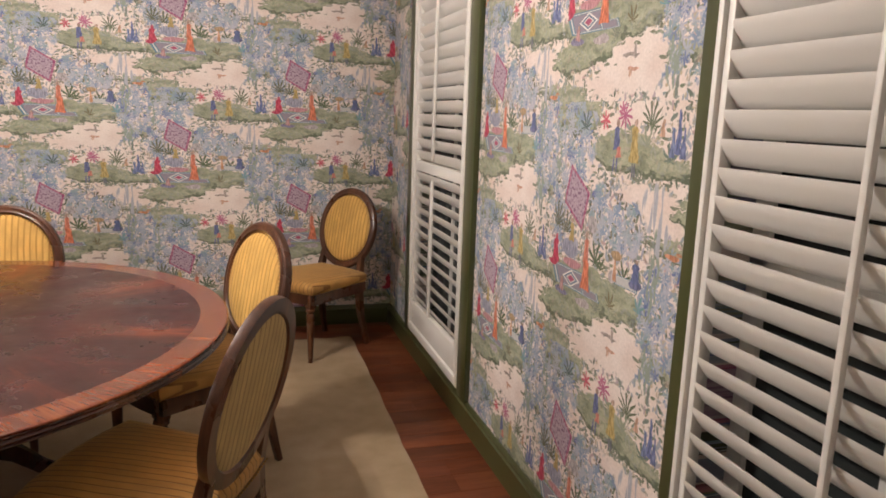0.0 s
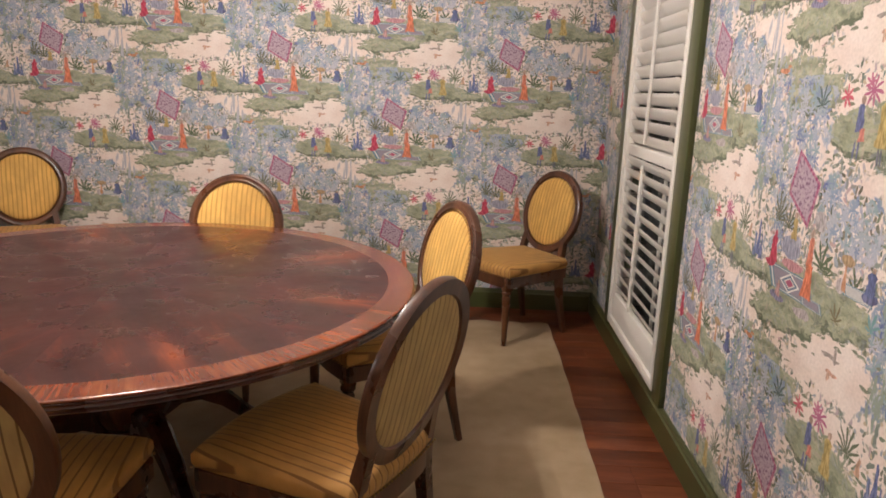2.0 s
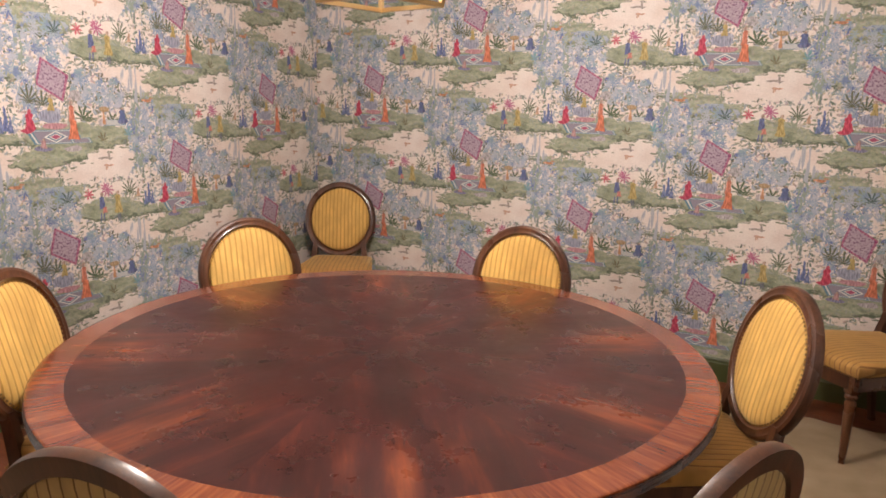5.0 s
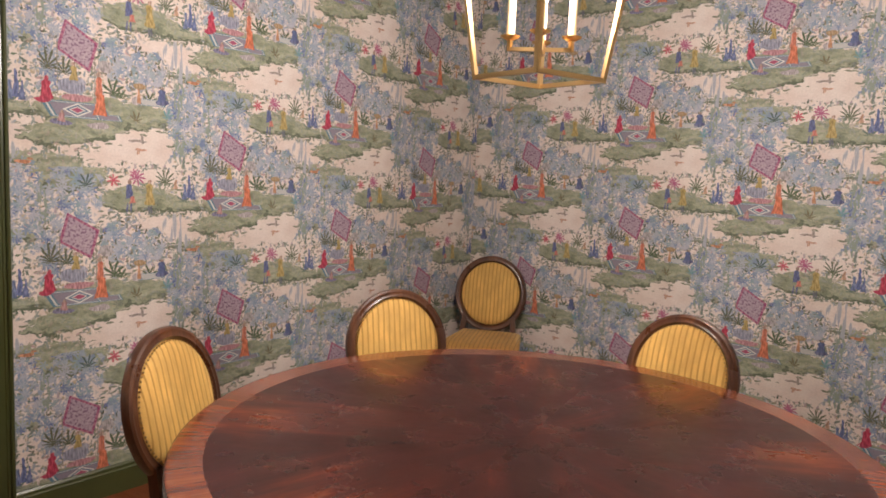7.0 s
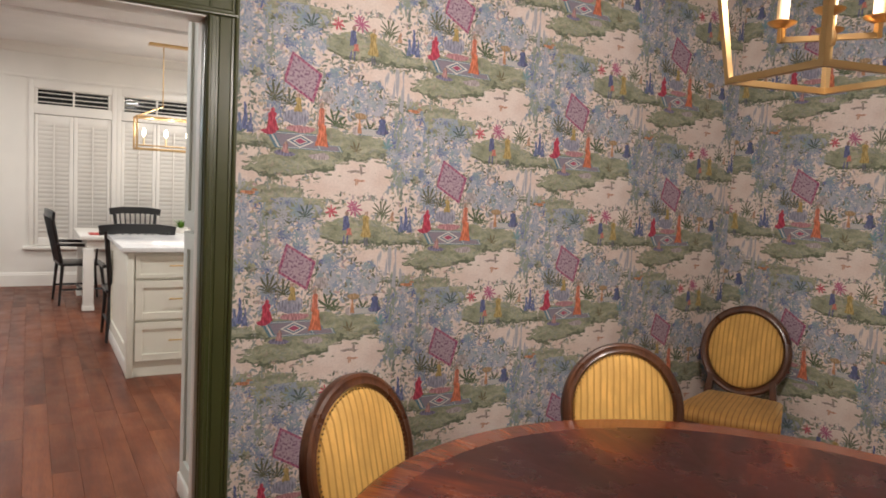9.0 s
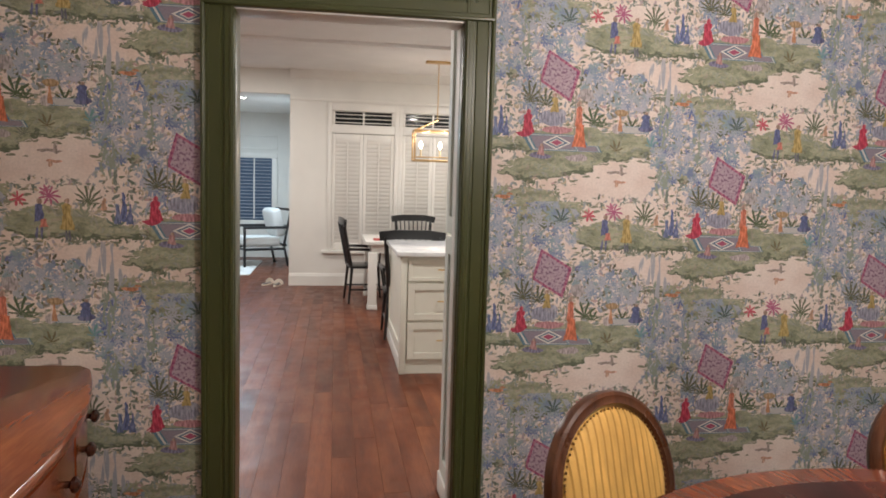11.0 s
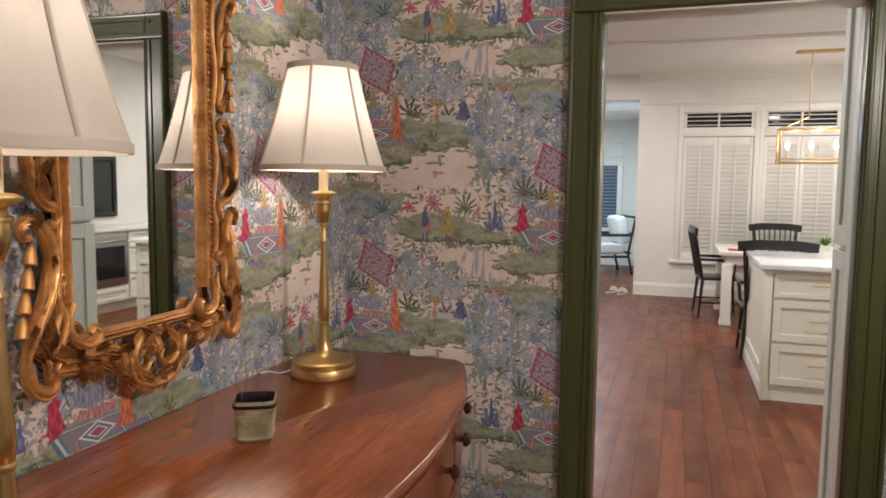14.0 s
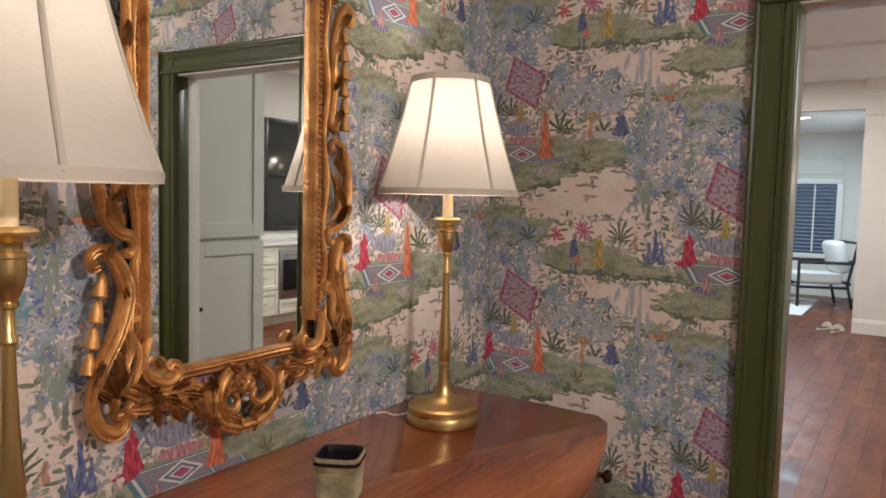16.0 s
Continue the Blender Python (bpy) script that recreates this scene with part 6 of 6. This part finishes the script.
part("ceiling_plate", box(-0.06, 0.06, -0.32, 0.32, KTOP - 0.025, KTOP - 0.001, 0.004), GILT_METAL, t)
part("candle_bar", box(-0.012, 0.012, -0.45, 0.45, 1.775, 1.790, 0.002), GILT_METAL, t)
for k in range(4):
    y = -0.36 + 0.24 * k
    part("candle_sleeve", lathe([(0.0, 1.79), (0.011, 1.79), (0.011, 1.88), (0.0, 1.88)], 10), CANDLE, t, at=pose(0, y, 0))
    part("bulb", lathe([(0.0, 1.88), (0.02, 1.905), (0.022, 1.93), (0.012, 1.965), (0.0, 1.98)], 12), BULB, t, "lit bulb", at=pose(0, y, 0))

# recessed lights
for x, y, z in ((-4.3, -0.9, KTOP), (-4.3, 2.3, KTOP), (-6.4, -0.9, KTOP), (-6.4, 2.3, KTOP), (-8.6, -0.8, KTOP), (-8.6, 2.9, KTOP), (-11.6, -0.9, 2.70)):
    t = thing("recessed_light", "round white recessed ceiling light, switched on", "ceiling light", pose(x, y, z), "recessed lights")
    part("trim_ring", lathe([(0.085, -0.004), (0.105, -0.004), (0.105, -0.0005), (0.085, -0.0005)], 28, ring=True), WHITE, t)
    part("lens", lathe([(0.0, -0.0015), (0.084, -0.0015), (0.084, -0.0008), (0.0, -0.0008)], 28), DISC, t, "glowing lens")

# armchair, rug and slippers in the living room
t = thing("armchair", "black-framed armchair with white cushions", "armchair", pose(-12.60, -0.74, 0, 0, 0, 204))
part("seat_cushion", box(-0.30, 0.30, -0.30, 0.32, 0.34, 0.50, 0.05, segments=3), LINEN, t, "white seat cushion")
part("back_cushion", merge(None, box(-0.28, 0.28, -0.09, 0.09, -0.24, 0.24, 0.06, segments=3), pose(0, -0.28, 0.74, -14, 0, 0)), LINEN, t, "white back cushion")
for x in (-0.34, 0.34):
    part("front_leg", sweep([(x, 0.33, 0), (x, 0.33, 0.66)], disc_section(0.022, 8), up=(0, 1, 0)), BLACK, t)
    part("back_leg", sweep([(x, -0.42, 0), (x, -0.34, 0.35), (x, -0.46, 0.98)], disc_section(0.022, 8), up=(0, 1, 0)), BLACK, t)
    part("arm", sweep([(x, -0.40, 0.66), (x, 0.35, 0.66)], disc_section(0.024, 8), up=(0, 0, 1)), BLACK, t)
    part("side_rail", sweep([(x, -0.36, 0.30), (x, 0.33, 0.30)], disc_section(0.022, 8), up=(0, 0, 1)), BLACK, t)
for y, z in ((-0.455, 0.96), (0.33, 0.30), (-0.37, 0.36), (-0.41, 0.68)):
    part("cross_rail", sweep([(-0.35, y, z), (0.35, y, z)], disc_section(0.022, 8), up=(0, 0, 1)), BLACK, t)
tagged(part("living_room_rug", box(-13.2, -11.2, -3.2, -0.72, 0.0005, 0.012, 0.003), LINEN), "pale rug on the living room floor", "rug")


def slipper(x, y, turn):
    t = thing("slipper", "pale open-backed house slipper lying on the boards", "slipper", pose(x, y, 0.0005, 0, 0, turn), "pair of slippers")
    bm = bmesh.new()
    foot = [(0.045 * math.cos(k * math.tau / 24) * (1.0 if math.sin(k * math.tau / 24) > 0 else 0.85), 0.13 * math.sin(k * math.tau / 24)) for k in range(24)]
    rows = [[bm.verts.new((px * g_, py * g_, z)) for px, py in foot] for z, g_ in ((0.0, 0.96), (0.012, 1.0), (0.024, 0.97))]
    for a, b in zip(rows, rows[1:]):
        for k in range(24):
            bm.faces.new((a[k], a[(k + 1) % 24], b[(k + 1) % 24], b[k]))
    bm.faces.new(rows[0]), bm.faces.new(rows[-1])
    part("sole", bm, FLEECE, t)
    part("footbed", box(-0.034, 0.034, -0.100, 0.105, 0.022, 0.027, 0.002), BLACK, t, "dark lining")
    pts = [(0.046 * math.cos(a), 0.06, 0.016 + 0.05 * math.sin(a)) for a in [math.pi * k / 10 for k in range(11)]]
    part("strap", sweep(pts, [(-0.024, -0.006), (0.024, -0.006), (0.024, 0.006), (-0.024, 0.006)], up=(0, 1, 0)), FLEECE, t, "wide fluffy strap")


slipper(-10.22, -0.36, 60)
slipper(-10.12, -0.22, 75)

# ---- floor boards ----
floor = thing("floor", "dark reddish-brown hardwood plank floor", "floor", kind="structure")
PLANK = 0.122
shared = {}


def plank_mesh(length, bm=None, at=None):
    g_ = 0.00025
    own = bmesh.new()
    v = [own.verts.new(p) for p in ((0, g_, -0.02), (length - g_, g_, -0.02), (length - g_, PLANK - g_, -0.02), (0, PLANK - g_, -0.02), (0, g_, -0.0012), (length - g_, g_, -0.0012), (length - g_, PLANK - g_, -0.0012), (0, PLANK - g_, -0.0012), (0.0005, g_ + 0.0005, 0), (length - g_ - 0.0005, g_ + 0.0005, 0), (length - g_ - 0.0005, PLANK - g_ - 0.0005, 0), (0.0005, PLANK - g_ - 0.0005, 0))]
    for a in (0, 4):
        for k in range(4):
            own.faces.new((v[a + k], v[a + (k + 1) % 4], v[a + 4 + (k + 1) % 4], v[a + 4 + k]))
    own.faces.new(v[8:])
    return merge(bm, own, at)


random.seed(7)
rest = []
y = -3.6
while y < 4.4:
    x = -13.9 - random.uniform(0.1, 1.4)
    while x < XE:
        length = random.choice((0.75, 1.05, 1.35, 1.65))
        near = (-6.2 < x and -0.85 < y < 1.4 and x + length < -2.7) or (x + length > 0.45 and YS - 0.1 < y < YN) or (-2.9 < x and y > 3.45 and y < YN)
        end = x + length
        if end > XE + 0.1:
            length = XE + 0.1 - x
        if length > 0.03:
            if near and end <= XE + 0.1:
                if length not in shared:
                    shared[length] = mesh_of("plank", plank_mesh(length), FLOOR, False)
                q = new("plank", shared[length])
                q.parent, q.matrix_basis = floor, pose(x, y, 0)
            elif near:
                part("plank", plank_mesh(length), FLOOR, floor, at=pose(x, y, 0), smooth=False)
            else:
                rest.append((x, y, length))
        x = end
    y += PLANK
verts, faces = [], []
for x, y, length in rest:
    b = len(verts)
    g_ = 0.00025
    x0, x1, y0, y1 = x, x + length - g_, y + g_, y + PLANK - g_
    verts += [(x0, y0, -0.0012), (x1, y0, -0.0012), (x1, y1, -0.0012), (x0, y1, -0.0012), (x0 + 0.0005, y0 + 0.0005, 0), (x1 - 0.0005, y0 + 0.0005, 0), (x1 - 0.0005, y1 - 0.0005, 0), (x0 + 0.0005, y1 - 0.0005, 0)]
    faces += [(b, b + 1, b + 5, b + 4), (b + 1, b + 2, b + 6, b + 5), (b + 2, b + 3, b + 7, b + 6), (b + 3, b, b + 4, b + 7), (b + 4, b + 5, b + 6, b + 7)]
me = bpy.data.meshes.new("far_planks")
me.from_pydata(verts, [], faces)
me.materials.append(FLOOR)
far = new("far_planks", me)
far.parent = floor
tagged(far, kind="stuff")
